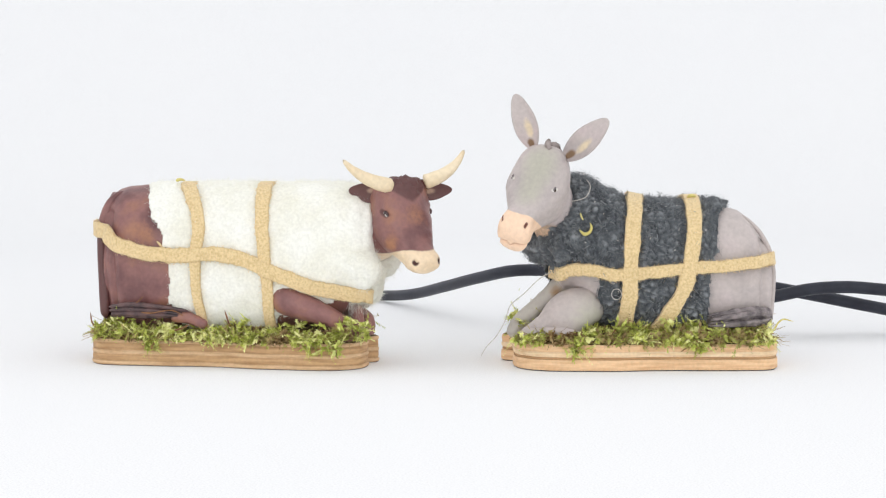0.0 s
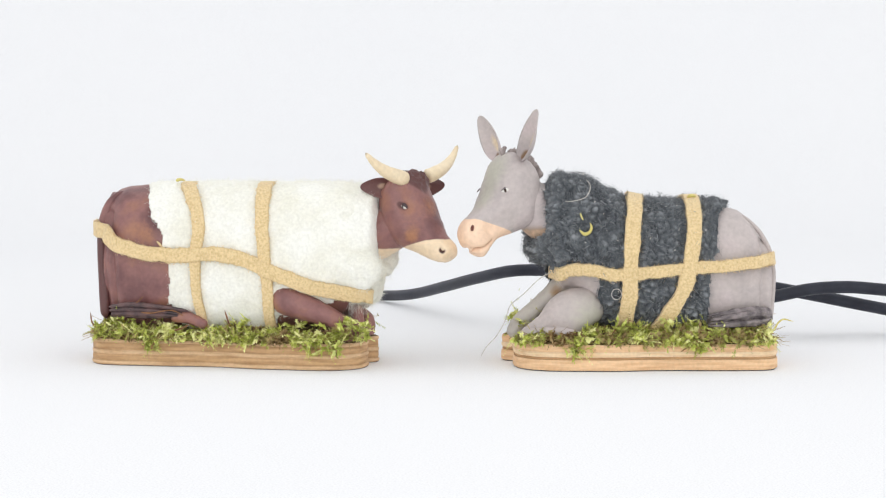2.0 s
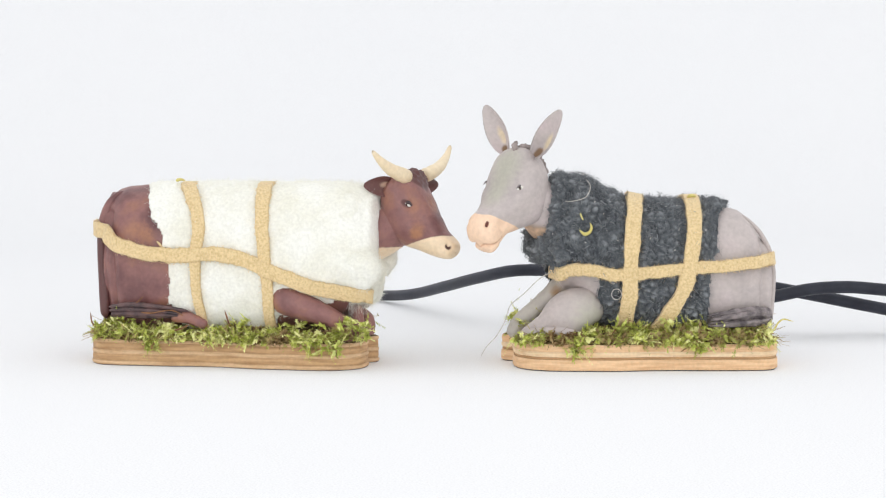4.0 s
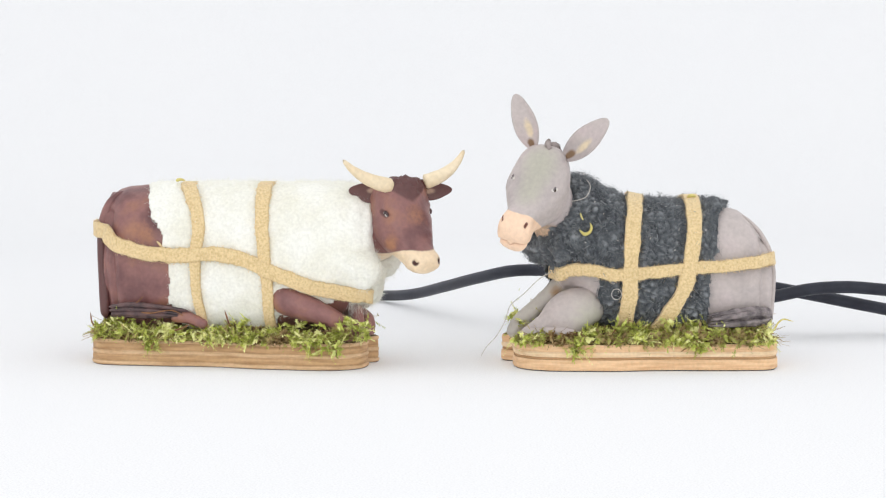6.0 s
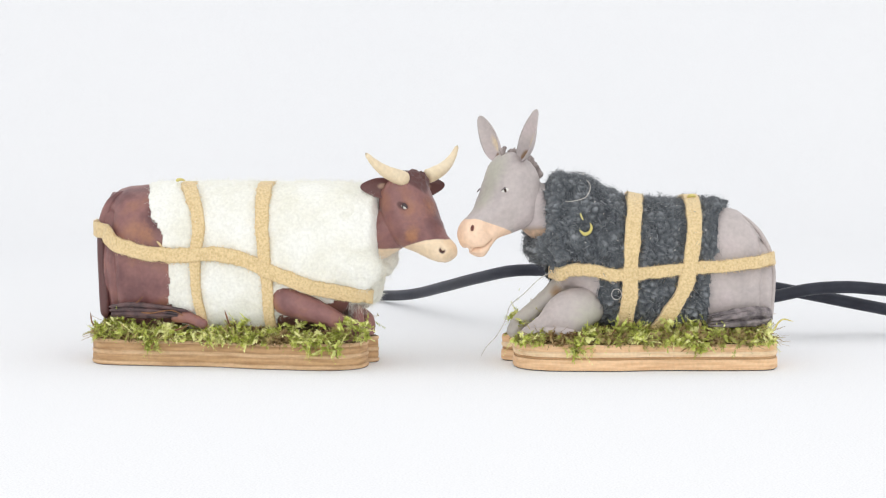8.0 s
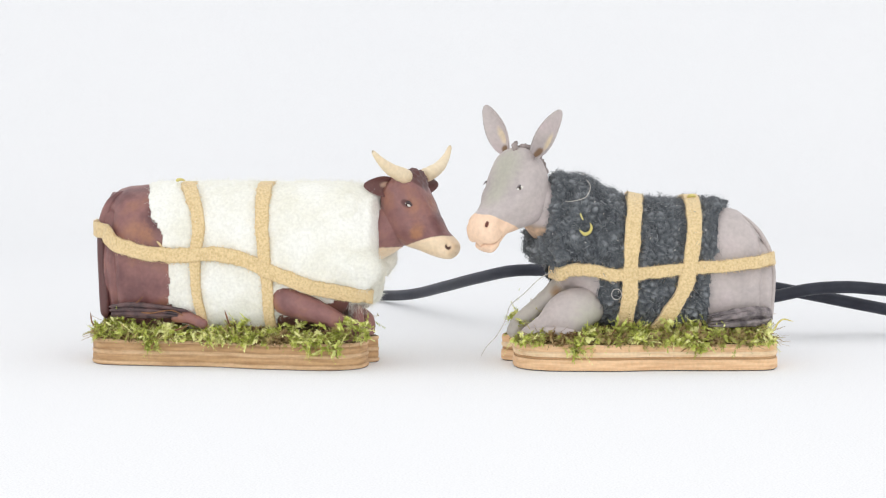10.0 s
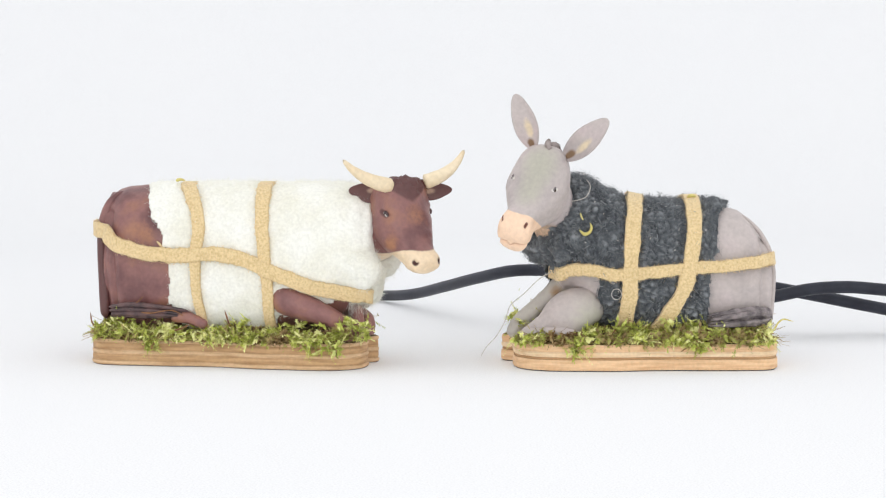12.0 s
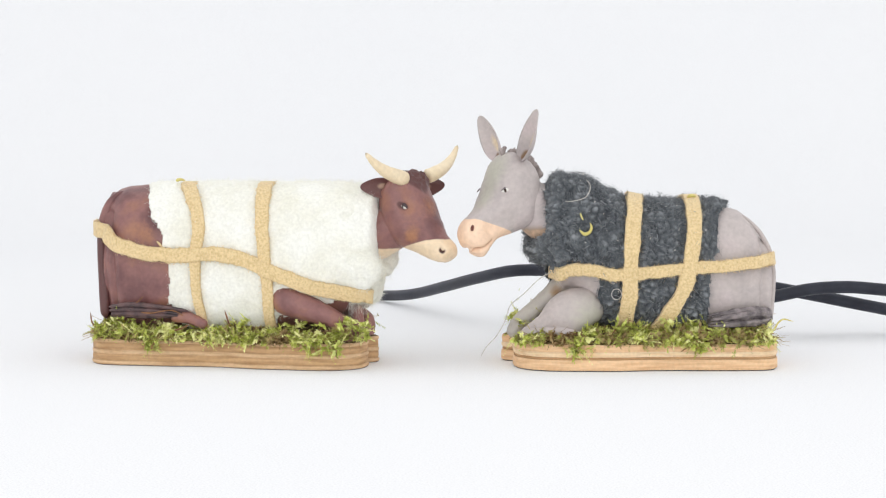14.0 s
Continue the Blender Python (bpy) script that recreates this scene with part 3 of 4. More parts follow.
def ox():
    thing = tagged(new("ox_figurine"), "brown clay ox in white wool coat on mossy plywood base", "figurine", "nativity animals")
    thing.matrix_world = OX_POSE
    base, pts = plaque(thing, 57.0, 20.5, 4.0, 2.2, ((0.3, 1.9, 0.0, PLY_OX_PALE, ""), (1.9, 4.7, 0.3, PLY_OX, "brown ply"), (4.7, 6.2, 0.1, PLY_OX_PALE, "tan ply"), (6.2, 9.2, 0.4, PLY_OX, "brown ply"), (9.2, 10.6, 0.15, PLY_OX_PALE, "tan ply")), (1.5, 1.5, 0.0), 0.8, -2.0, -3.0)
    part("litter", litter([(x, y) for x, y in pts], 10.6), SOIL, thing, "brown moss litter", kind="stuff")
    moss = moss_bed(52.0, 21.0, 11.0, 1100, lambda x, y: (-42 < x < 52 and abs(y + 1) < 15) or (x > 28 and -17.5 < y < -12) or (x > 28 and y < -17.5 and rng.random() < 0.1), (-28, 38, 46), (-41, 8, 30, 50, 55, 57))
    moss = (([(v[0] + 0.0008, v[1] - 0.002 - 0.052 * v[0], v[2]) for v in moss[0]]), moss[1], moss[2])
    part("moss", moss, MOSS, thing, "dry green and olive moss", smooth=False, kind="stuff")

    def crease(q):
        return 1.6 * math.exp(-((q[0] + 46.5 - 0.06 * (60 - q[2])) / 1.3) ** 2) * (q[1] < -3) * (q[2] < 62) + 0.7 * math.exp(-((q[0] + 33 + 0.15 * (q[2] - 40)) / 1.2) ** 2) * (q[2] < 40)
    p, f = body_mesh([(min(x, 40 + (x - 40) * 0.82), zt, zb, w) for x, zt, zb, w in OX_BODY], rough=0.8, groove=crease)
    zero = np.zeros(p.shape[:2])
    warm = 0.42 * gauss(p, (-34, -19, 56), 8) + 0.4 * gauss(p, (-28, -20, 50), 6) + 0.3 * gauss(p, (-40, -17, 34), 9)
    verts, faces, at = compact(p, f, {"warm": warm, "dark": zero, "pale": zero, "hole": zero})
    part("body", (verts, faces, at), OX_HIDE, thing, "glazed reddish-brown clay body")

    def edge(x, d):
        back = spl((-150, 0, 27, 53, 72, 92, 115, 140, 180), (-31, -31.5, -31.4, -29, -24, -20.3, -21, -17, -15), d)
        front = spl((-150, 118, 124, 129, 138, 180), (64, 64, 52, 32, 21, 19), d)
        return back < x < front
    p, n, keep = fleece_mesh(OX_BODY, edge, 1.5, 0.8, 6.0)
    verts = compact(p, grid_faces(*p.shape[:2], False, keep))
    fleece = part("fleece", verts, WOOL, thing, "creamy white wool coat")
    sol = fleece.modifiers.new("thickness", "SOLIDIFY")
    sol.thickness, sol.offset = 0.0016, 1
    part("wool", fibres(p[keep], n[keep], 26000, 1.7, 0.05, 0.9), WOOL, fleece, smooth=False, kind="stuff")

    part("strap", strap(OX_BODY, [(-16, -120), (-16, -60), (-16, -10), (-15.8, 15), (-12.4, 37), (-8.4, 62), (-8.0, 72), (-9, 87), (-9.0, 102), (-7.6, 129), (-7, 150)], (2.8, 2.8, 3.1, 2.7, 2.0, 1.6), 2.0, top=0.0, seed=1.0), STRAP, thing, "tan felt girth strap")
    part("strap", strap(OX_BODY, [(16, -120), (16, -60), (16, -5), (16.2, 23), (17.6, 68), (18.6, 87), (19.6, 101), (19.6, 129), (19.6, 150)], (3.0, 3.0, 3.1, 2.8, 2.3, 2.1), 2.0, top=0.0, seed=5.0), STRAP, thing, "tan felt girth strap")
    part("strap", strap(OX_BODY, [(-47.5, 70), (-44.1, 77.5), (-35.4, 83), (-19.2, 86), (3.5, 86), (14.6, 90), (25.7, 97), (38.6, 108), (47.3, 115), (54.0, 122), (57.8, 127), (59.2, 131)], 2.85, 2.3, n=260, seed=9.0, lead=[(-53.4, -8, 54.8), (-53.0, -12.5, 54.4), (-50.4, -15.6, 53.6)]), STRAP, thing, "tan felt strap along the flank")

    part("tail", tube([(-43, -7, 69), (-47.2, -8.5, 65.5), (-50.2, -10, 58), (-50.8, -11.5, 45), (-50.2, -12, 33), (-49.2, -13, 18)], [1.2, 2.2, 2.2, 2.1, 2.3, 2.2], 40, 12, dark_from=0.25), OX_HIDE, thing, "dark tail hanging down the rump")
    for k in range(7):
        o = rng.normal(0, 0.45, 3)
        part("tail_hair", tube([np.array((-46, -17.5, 20 + 0.6 * k)) + o, np.array((-37, -20.8, 20.5 + 0.75 * k)) + o, np.array((-26, -21.8, 20.3 + 0.7 * k)) + o, np.array((-16 + k * 0.7, -21.8, 20.5 + 0.3 * k)) + o], [0.8, 1.1, 0.9, 0.35], 30, 8, rough=0.35), OX_DARK, thing, "dark brown combed tail hair")
    part("hind_foot", tube([(-20, -19, 20), (-12, -21, 19.5), (-5, -21.5, 16.5)], [2.6, 2.4, 1.8], 24, 12, rough=0.12), OX_HIDE, thing)
    part("foreleg", tube([(19, -14, 31), (27.5, -18.8, 26.8), (37, -20.3, 23.5), (47.5, -20, 18.8), (56.5, -18.5, 14.5)], [5.0, 6.2, 5.0, 3.7, 2.3], 44, 20, rough=0.06), OX_HIDE, thing, "folded reddish-brown foreleg")
    part("shin", tube([(57, -18.5, 13.6), (50, -19.5, 13.2), (38, -19.5, 13.4)], [2.2, 2.2, 2.0], 30, 14, rough=0.08), OX_HIDE, thing)
    part("foreleg", tube([(46, -8, 28), (52, -11, 24), (54, -12, 14)], [3.0, 2.8, 2.4], 24, 14, rough=0.1), OX_HIDE, thing)
    part("foreleg", tube([(48, -3, 24), (53.5, -5, 21), (56.5, -6.5, 18), (57, -7, 12)], [2.6, 2.6, 2.8, 2.4], 30, 14, rough=0.06), OX_HIDE, thing)

    # head
    pairs = [(-4, 76.6, -13, 69, 10.4), (1.0, 75.3, -14, 60, 10.6), (5.0, 67.5, -12.5, 52, 11.0), (7.6, 61, -7, 47.5, 9.8), (10, 56, -1, 44.8, 7.9), (12, 51.8, 5, 42.4, 6.4), (14.6, 48.8, 9.5, 40.8, 6.6), (16.4, 46.2, 13, 40.4, 5.6), (16.4, 44, 15, 41.4, 3.2)]
    h = head_loft(pairs)
    h[..., 1] *= np.where(h[..., 1] > 0, 1.13, 1.0)
    hn = grid_normals(h, True)
    hn *= np.sign(np.sum(hn * (h - np.array([1, 0, 58])), -1))[..., None]
    hole = 0 * h[..., 0]
    warm, dent = 0 * hole, 0 * hole
    for side in (-1, 1):
        q, _ = near(h, 15.2, 45.4, side)
        hole += gauss(h, q, 1.7) * 1.15 - 0.9 * gauss(h, q + np.array([0.4, 0, 0.6]), 1.0)
        dent += 1.3 * gauss(h, q, 1.2)
        q, _ = near(h, 0.6, 62.4, side)
        dent += 0.9 * gauss(h, q, 2.4) - 0.9 * gauss(h, q + np.array([0.2, 0, 2.6]), 1.8)
        q, _ = near(h, 1.5, 52, side)
        dent -= 0.9 * gauss(h, q, 3.5)
        warm += 0.4 * gauss(h, q + np.array([1.5, 0, -1.5]), 3.4) + 0.36 * gauss(h, q + np.array([2.5, 0, 2]), 6.5)
        q, _ = near(h, 12, 44, side)
        dent += 0.35 * gauss(h, q, 1.0)
    warm += 0.5 * gauss(h, (7, 0, 63), 8.5)
    for i in range(h.shape[0]):
        for j in range(h.shape[1]):
            curl = max(0, min(1, (h[i, j][2] - 69.5) / 3)) * (h[i, j][0] > -9)
            h[i, j] += hn[i, j] * (-dent[i, j] + rumple(h[i, j], 6, 0.35) + curl * (0.5 + 1.1 * noise.fractal(Vector(h[i, j]) / 1.5, 1.0, 2.0, 2)))
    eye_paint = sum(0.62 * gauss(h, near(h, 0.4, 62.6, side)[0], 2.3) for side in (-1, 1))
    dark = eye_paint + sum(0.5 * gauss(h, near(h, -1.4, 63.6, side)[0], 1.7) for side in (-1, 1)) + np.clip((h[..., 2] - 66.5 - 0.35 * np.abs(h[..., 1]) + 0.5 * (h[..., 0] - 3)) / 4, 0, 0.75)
    low = 47.0 - 0.24 * np.clip(12 - h[..., 0], 0, 30) + 0.5
    pale = np.clip(0.5 + (low + 2.6 - np.maximum(0, h[..., 0] - 8) * 0.12 - h[..., 2]) / 1.6, 0, 1)
    pale = np.where(h[..., 0] < -9, 0, pale)
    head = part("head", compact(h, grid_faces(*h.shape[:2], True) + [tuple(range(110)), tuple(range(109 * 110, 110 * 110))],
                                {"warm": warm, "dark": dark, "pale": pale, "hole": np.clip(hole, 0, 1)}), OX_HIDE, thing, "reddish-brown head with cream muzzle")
    neck = tube([(-2, 1, 60), (-8.5, 0, 57), (-16, -3, 52), (-24, -7, 48)], [9, 10, 10, 9.5], 30, 30)
    low = np.array(neck[0])[:, 2] / MM
    part("neck", (neck[0], neck[1], {"pale": np.clip(0.5 + (46.0 - low) / 1.5, 0, 1), "dark": 0 * low, "warm": 0 * low, "hole": 0 * low}), OX_HIDE, head, "brown neck with pale throat")
    part("horn", tube([(-1, -6, 73.4), (-1, -9.2, 74), (-3.2, -15.5, 76.2), (-5.4, -21.5, 80.2), (-6.8, -24.8, 83.7)], [3.0, 2.9, 2.4, 1.6, 0.7], 40, 18, rough=0.04, dark_from=0.9), HORN, head, "curved cream horn")
    part("horn", tube([(-0.5, 8.6, 74.2), (0.8, 11.4, 75.2), (3, 16.6, 77.8), (4.6, 21.2, 82.2), (5.6, 23.8, 86.9)], [3.0, 2.8, 2.3, 1.5, 0.7], 40, 18, rough=0.04, dark_from=0.9), HORN, head, "curved cream horn")
    part("ear", ear((-3.5, -7, 69.5), (-14.8, -17, 70.8), 4.1, (0.65, -0.7, -0.25), 0.6, rim=0.6), OX_HIDE, head, "brown ear with paler inside")
    part("ear", ear((-2.5, 8, 69.5), (0, 22.2, 70.6), 3.8, (0.9, -0.1, -0.4), 0.6, rim=0.6), OX_HIDE, head, "brown ear with paler inside")
    for side in (-1, 1):
        q, m = near(h, 0.6, 62.4, side)
        e = part("eye", blob(q - m * 0.45, (1.7, 0.85, 0.8), m), EYE_WHITE, head, "small painted eye")
        # pupil set back and up: the white left showing is a painted glint
        part("pupil", blob(q - m * 0.12 + np.array([-0.15, 0, 0.15]), (1.2, 0.85, 0.52), m), EYE_DARK, e)
        up = np.array([0.45, 0, 0.9])
        part("eyelid", tube([q + np.array([-1.7, 0, 0.9]) + m * 0.1, q + up * 0.95 + m * 0.45, q + np.array([1.7, 0, -0.6]) + m * 0.1], [0.3, 0.65, 0.3], 16, 8), OX_DARK, head)

    # rolled edge of the coat round the neck
    p, n, f = torus((-32.5, 18.5, 51.0), (4.5, 6.0, -13.0), (7, 9, 2), 6.2, bump=1.6)
    collar = part("fleece_collar", ([tuple(v) for v in p.reshape(-1, 3) * MM], f, {}), WOOL, thing, "loose rolled edge of the wool coat")
    part("wool", fibres(p.reshape(-1, 3), n.reshape(-1, 3), 9000, 1.8, 0.05, 0.9), WOOL, collar, smooth=False, kind="stuff")

    # loose lump of the coat at the breast, and torn wisps under it
    meshes, roots, ways = [], [], []
    for centre, axes in (((51.0, -14.0, 39.5), (13.0, 8.6, 9.5)), ((55.5, -8.5, 31.0), (6.0, 6.5, 6.5))):
        lump = np.array(blob((0, 0, 0), axes, (0, 0, 1), n=34, fwd=(1, -0.2, 0))[0]) / MM
        out = lump / np.array(axes) ** 2
        out /= np.linalg.norm(out, axis=1)[:, None] + 1e-9
        lump = np.array([v + w * rumple(v, 5.0, 1.0, 4) for v, w in zip(lump + np.array(centre), out)])
        meshes.append(([tuple(v) for v in lump * MM], grid_faces(35, 68, True), {}))
        mid = np.abs(lump[:, 2] - centre[2]) < 0.85 * axes[2]
        roots.append(lump[mid])
        ways.append(out[mid])
    puff = part("breast_tuft", join(*meshes), WOOL, thing, "loose lump of the wool coat at the breast")
    part("wool", fibres(np.concatenate(roots), np.concatenate(ways), 11000, 1.9, 0.05, 0.9), WOOL, puff, smooth=False, kind="stuff")
    hem = np.stack([np.linspace(51, 58.5, 60), np.linspace(-15, -11, 60), np.full(60, 27.0)], 1)
    part("wool_wisp", fibres(hem, np.tile((0.1, -0.2, -1.0), (60, 1)), 190, 5.5, 0.06, 0.25), WOOL, thing, "torn hanging wisps of white wool", smooth=False, kind="stuff")

    for a, b, c in (((5, -20, 13), (4.2, -22, 17), (2.2, -22, 23)), ((-25, -20, 13.5), (-17, -23, 15), (-11, -22.5, 17.5)), ((36, -21, 12), (40, -23, 15), (43, -23, 18.5)), ((48, -21, 12), (49, -22.5, 16), (48.5, -22, 19)),
                    ((-38, -20, 22), (-34, -22, 25), (-31, -21, 28)), ((-50, -18, 13), (-53, -19, 17), (-54, -18, 21))):
        twig(thing, [a, b, c], 0.42)
    twig(thing, [(-37, -20, 22), (-28, -23, 21.5), (-18, -22.5, 22.5), (-12, -23, 19)], 0.35, TWIG, "straw", "dry stalk")
    twig(thing, [(-25, -22, 50), (-22, -23, 47.5), (-19.5, -23, 46.8)], 0.5, STRAP, "felt_scrap", "frayed end of felt")
    twig(thing, [(-21, -8, 73.3), (-19, -9, 73.9), (-17, -9, 73.5)], 0.7, STRAW, "straw", "scrap of yellow straw")
    return thing, head, collar


def donkey():
    thing = tagged(new("donkey_figurine"), "grey clay donkey in charcoal wool coat on mossy plywood base", "figurine", "nativity animals")
    thing.matrix_world = ASS_POSE
    base, pts = plaque(thing, 54.0, 24.5, 4.0, 0.4, ((0.4, 4.6, 0.0, PLY_ASS, ""), (4.6, 5.7, 0.45, PLY_ASS_DARK, "darker middle ply"), (5.7, 7.6, 0.1, PLY_ASS_LIGHT, "cream ply"), (7.6, 10.6, 0.25, PLY_ASS, "")), (-1.6, 2.8, -1.6), 0.2, -2.5)
    part("litter", litter([(x, y) for x, y in pts], 10.6), SOIL, thing, "brown moss litter", kind="stuff")
    moss = moss_bed(50.0, 25.0, 11.0, 1100, lambda x, y: (-32 < x < 44 and abs(y + 1) < 16) or (x < -16 and -20 < y < -10) or (x < -16 and y < -20 and rng.random() < 0.55), (-27, -24, 20), (-9, 12, 20))
    moss = ([(v[0] - 0.0015, v[1] - 0.0015, v[2]) for v in moss[0]], moss[1], moss[2])
    part("moss", moss, MOSS, thing, "dry green and olive moss", smooth=False, kind="stuff")

    p, f = body_mesh([(max(x, -20 + (x + 20) * 0.86), zt, zb, w) for x, zt, zb, w in ASS_BODY], rough=0.5, groove=lambda q: 1.0 * math.exp(-((q[0] - 45.5 - 0.02 * (q[2] - 40)) / 0.9) ** 2) * (q[1] < 0) * (q[2] < 56))
    zero = np.zeros(p.shape[:2])
    verts = compact(p, f, {"warm": 0.55 * gauss(p, (-33, -14, 33), 5), "dark": zero, "pale": zero, "hole": zero})
    part("body", verts, ASS_HIDE, thing, "smooth grey-mauve clay body")

    def edge(x, d):
        back = spl((-150, 0, 13, 55, 80, 93, 116, 180), (34, 33.5, 32.5, 27.6, 26.7, 24.6, 23.9, 24), d)
        low = spl((-40, -30, -24, -21, -19.5, -18, -2), (136, 121, 108, 102, 115, 180, 181), x)
        return x < back and (d < low)
    p, n, keep = fleece_mesh(ASS_BODY, edge, 1.1, 0.9, 5.0, 300, 250)
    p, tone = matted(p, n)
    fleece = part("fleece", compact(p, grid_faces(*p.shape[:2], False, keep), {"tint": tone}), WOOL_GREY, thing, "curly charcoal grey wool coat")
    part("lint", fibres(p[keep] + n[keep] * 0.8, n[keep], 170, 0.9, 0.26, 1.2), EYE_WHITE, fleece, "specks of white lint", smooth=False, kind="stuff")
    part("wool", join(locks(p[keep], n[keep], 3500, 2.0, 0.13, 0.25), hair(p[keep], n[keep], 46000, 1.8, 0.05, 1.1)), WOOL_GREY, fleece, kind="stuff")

    part("strap", strap(ASS_BODY, [(-2.5, -120), (-2.5, -60), (-3.4, -1), (-5.2, 45), (-6.6, 78), (-7.5, 110), (-9.5, 147), (-10, 160)], 3.0, 3.0, seed=13.0), STRAP, thing, "tan felt girth strap")
    part("strap", strap(ASS_BODY, [(19, -120), (19, -60), (18.3, 2), (18.3, 30), (17.6, 66), (14.7, 93), (9.5, 113), (4.5, 132), (1, 150)], 2.9, 3.0, seed=17.0), STRAP, thing, "tan felt girth strap")
    part("strap", strap(ASS_BODY, [(-34.5, 121), (-29, 112), (-21.1, 101), (-10.4, 93), (7, 88.5), (18, 87), (33.6, 84), (42, 77), (47.8, 63), (50.0, 54)], 2.35, 2.9, n=260, seed=21.0, lead=[(-37.4, -10.3, 37.6), (-36.2, -12.0, 37.5)]), STRAP, thing, "tan felt strap along the flank")

    part("tail", tube([(39, -6, 60), (45.3, -9, 53.5), (48.8, -11, 46.5), (50.4, -12, 38), (50, -13, 28), (48.5, -15, 17)], [0.6, 0.9, 1.1, 1.1, 1.2, 1.4], 40, 10, rough=0.1), ASS_HIDE, thing, "thin tail down the rump")
    for k in np.linspace(0, 6.5, 13):
        o = rng.normal(0, 0.6, 3)
        part("tail_hair", tube([np.array((49.5, -15, 17.5 + k * 0.8)) + o * 0.4, np.array((44, -20.5, 17.5 + 1.0 * k)) + o, np.array((34, -22.8, 17 + 0.95 * k)) + o, np.array((24, -22.6, 17 + 0.6 * k)) + o], [0.7, 0.9, 0.8, 0.3], 30, 8, rough=0.4), ASS_DARK, thing, "dark combed tail hair")
    leg = tube([(-49.5, -16.5, 12.4), (-45, -17, 15), (-40.3, -16.5, 17.3), (-29.2, -15.8, 21.8), (-23.5, -15.5, 23.4), (-20.5, -15.3, 23.2), (-18, -15, 22.6), (-16.5, -15, 22.3)], [2.0, 2.9, 4.0, 7.4, 9.6, 9.6, 7.5, 3.0], 56, 28, flat=0.66, rough=0.035)
    at = np.array(leg[0]) / MM
    leg[2].update(olive=0.32 + 0.3 * gauss(at, (-22, -20, 20), 9))
    part("foreleg", leg, ASS_HIDE, thing, "broad folded grey foreleg")
    part("shin", tube([(-49, -20.5, 14.2), (-40, -21, 14.4), (-28, -20.5, 14.6)], [2.3, 2.5, 2.2], 30, 14, rough=0.05), ASS_HIDE, thing)
    leg = tube([(-31, -3, 33), (-37, -4.5, 27), (-44, -6, 21.5), (-51, -7, 15), (-52.5, -7.3, 11)], [4.6, 4.4, 3.8, 3.4, 2.8], 40, 18, rough=0.05)
    at = np.array(leg[0]) / MM
    leg[2].update(warm=0.62 * gauss(at, (-35, -8, 29.5), 4.5) + 0.35 * gauss(at, (-47, -9, 17), 5), olive=0.5 + 0 * at[:, 0])
    part("foreleg", leg, ASS_HIDE, thing, "far grey foreleg")

    pairs = [(2, 87, -6, 84.5, 5.2), (6, 82, -11, 76, 9.0), (9.2, 75.5, -11.5, 66, 10.9), (11.6, 70, -7.5, 57.5, 10.7), (15.2, 65.2, 1, 53.8, 8.0), (18.8, 61.8, 8, 52, 6.2), (21.8, 59.6, 12.2, 48.8, 6.4), (23.8, 56.6, 14.0, 46.6, 6.5), (23.9, 52.6, 15.4, 45.3, 5.2), (22.4, 49.6, 17.0, 45.4, 3.0)]
    h = head_loft(pairs, 2.7)
    h[..., 1] *= 1 + 0.13 * np.where(h[..., 1] < 0, 1.0, 0.0) * np.clip((h[..., 2] - 60) / 6, 0, 1)
    hn = grid_normals(h, True)
    hn *= np.sign(np.sum(hn * (h - np.array([3, 0, 68])), -1))[..., None]
    hole, dent, warm, dark = (0 * h[..., 0] for _ in range(4))
    for side in (-1, 1):
        q, _ = near(h, 22.2, 56.4, side)
        hole += 0.85 * gauss(h, q, 1.0) + 0.8 * gauss(h, q + np.array([-0.5, 0, 1.2]), 0.8)
        dent += 1.3 * gauss(h, q, 1.1) - 0.5 * gauss(h, q + np.array([0, 0, 1.6]), 1.6)
        q, _ = near(h, 8.0, 70.8, side)
        dent += 0.7 * gauss(h, q, 2.0) - 0.9 * gauss(h, q + np.array([0.2, 0, 2.4]), 2.0)
        q, _ = near(h, -2, 62, side)
        dent -= 1.0 * gauss(h, q, 4.5)
        q, _ = near(h, 14.5, 55.5, side)
        dent += 0.8 * gauss(h, q, 3.0)
        q, _ = near(h, 22.5, 52.6, side)
        dent -= 0.6 * gauss(h, q, 2.2)
    for s in np.linspace(0, 1, 22):
        x, z = 21.6 - 8.4 * s, 47.6 + 3.8 * s * s
        groove = np.exp(-((h[..., 0] - x) ** 2 + (h[..., 2] - z) ** 2) / 0.8)
        dent = np.maximum(dent, (2.0 - 1.3 * s) * groove)
        warm = np.maximum(warm, 0.6 * groove)
    olive = 0.62 * gauss(h, (7, 0, 80), 12) + 0.45 * gauss(h, (15, 0, 66), 9)
    for i in range(h.shape[0]):
        for j in range(h.shape[1]):
            h[i, j] += hn[i, j] * (-dent[i, j] + rumple(h[i, j], 7, 0.3))
    line = 59.4 - 0.38 * np.clip(19.5 - h[..., 0], 0, 30)
    pale = np.clip(0.5 + (line + 0.9 - h[..., 2]) / 1.4, 0, 1) * (h[..., 0] > 1)
    head = part("head", compact(h, grid_faces(*h.shape[:2], True) + [tuple(range(110)), tuple(range(109 * 110, 110 * 110))],
                                {"dark": dark, "olive": olive, "pale": pale, "lips": warm, "hole": np.clip(hole, 0, 1)}), ASS_HIDE, thing, "grey head with peach muzzle")
    neck = tube([(0, 0, 72), (-6, 1, 67), (-13, 3.5, 60), (-21, 8, 50)], [8, 9.8, 10, 9.5], 30, 30, rough=0.03)
    low = np.array(neck[0])[:, 2] / MM
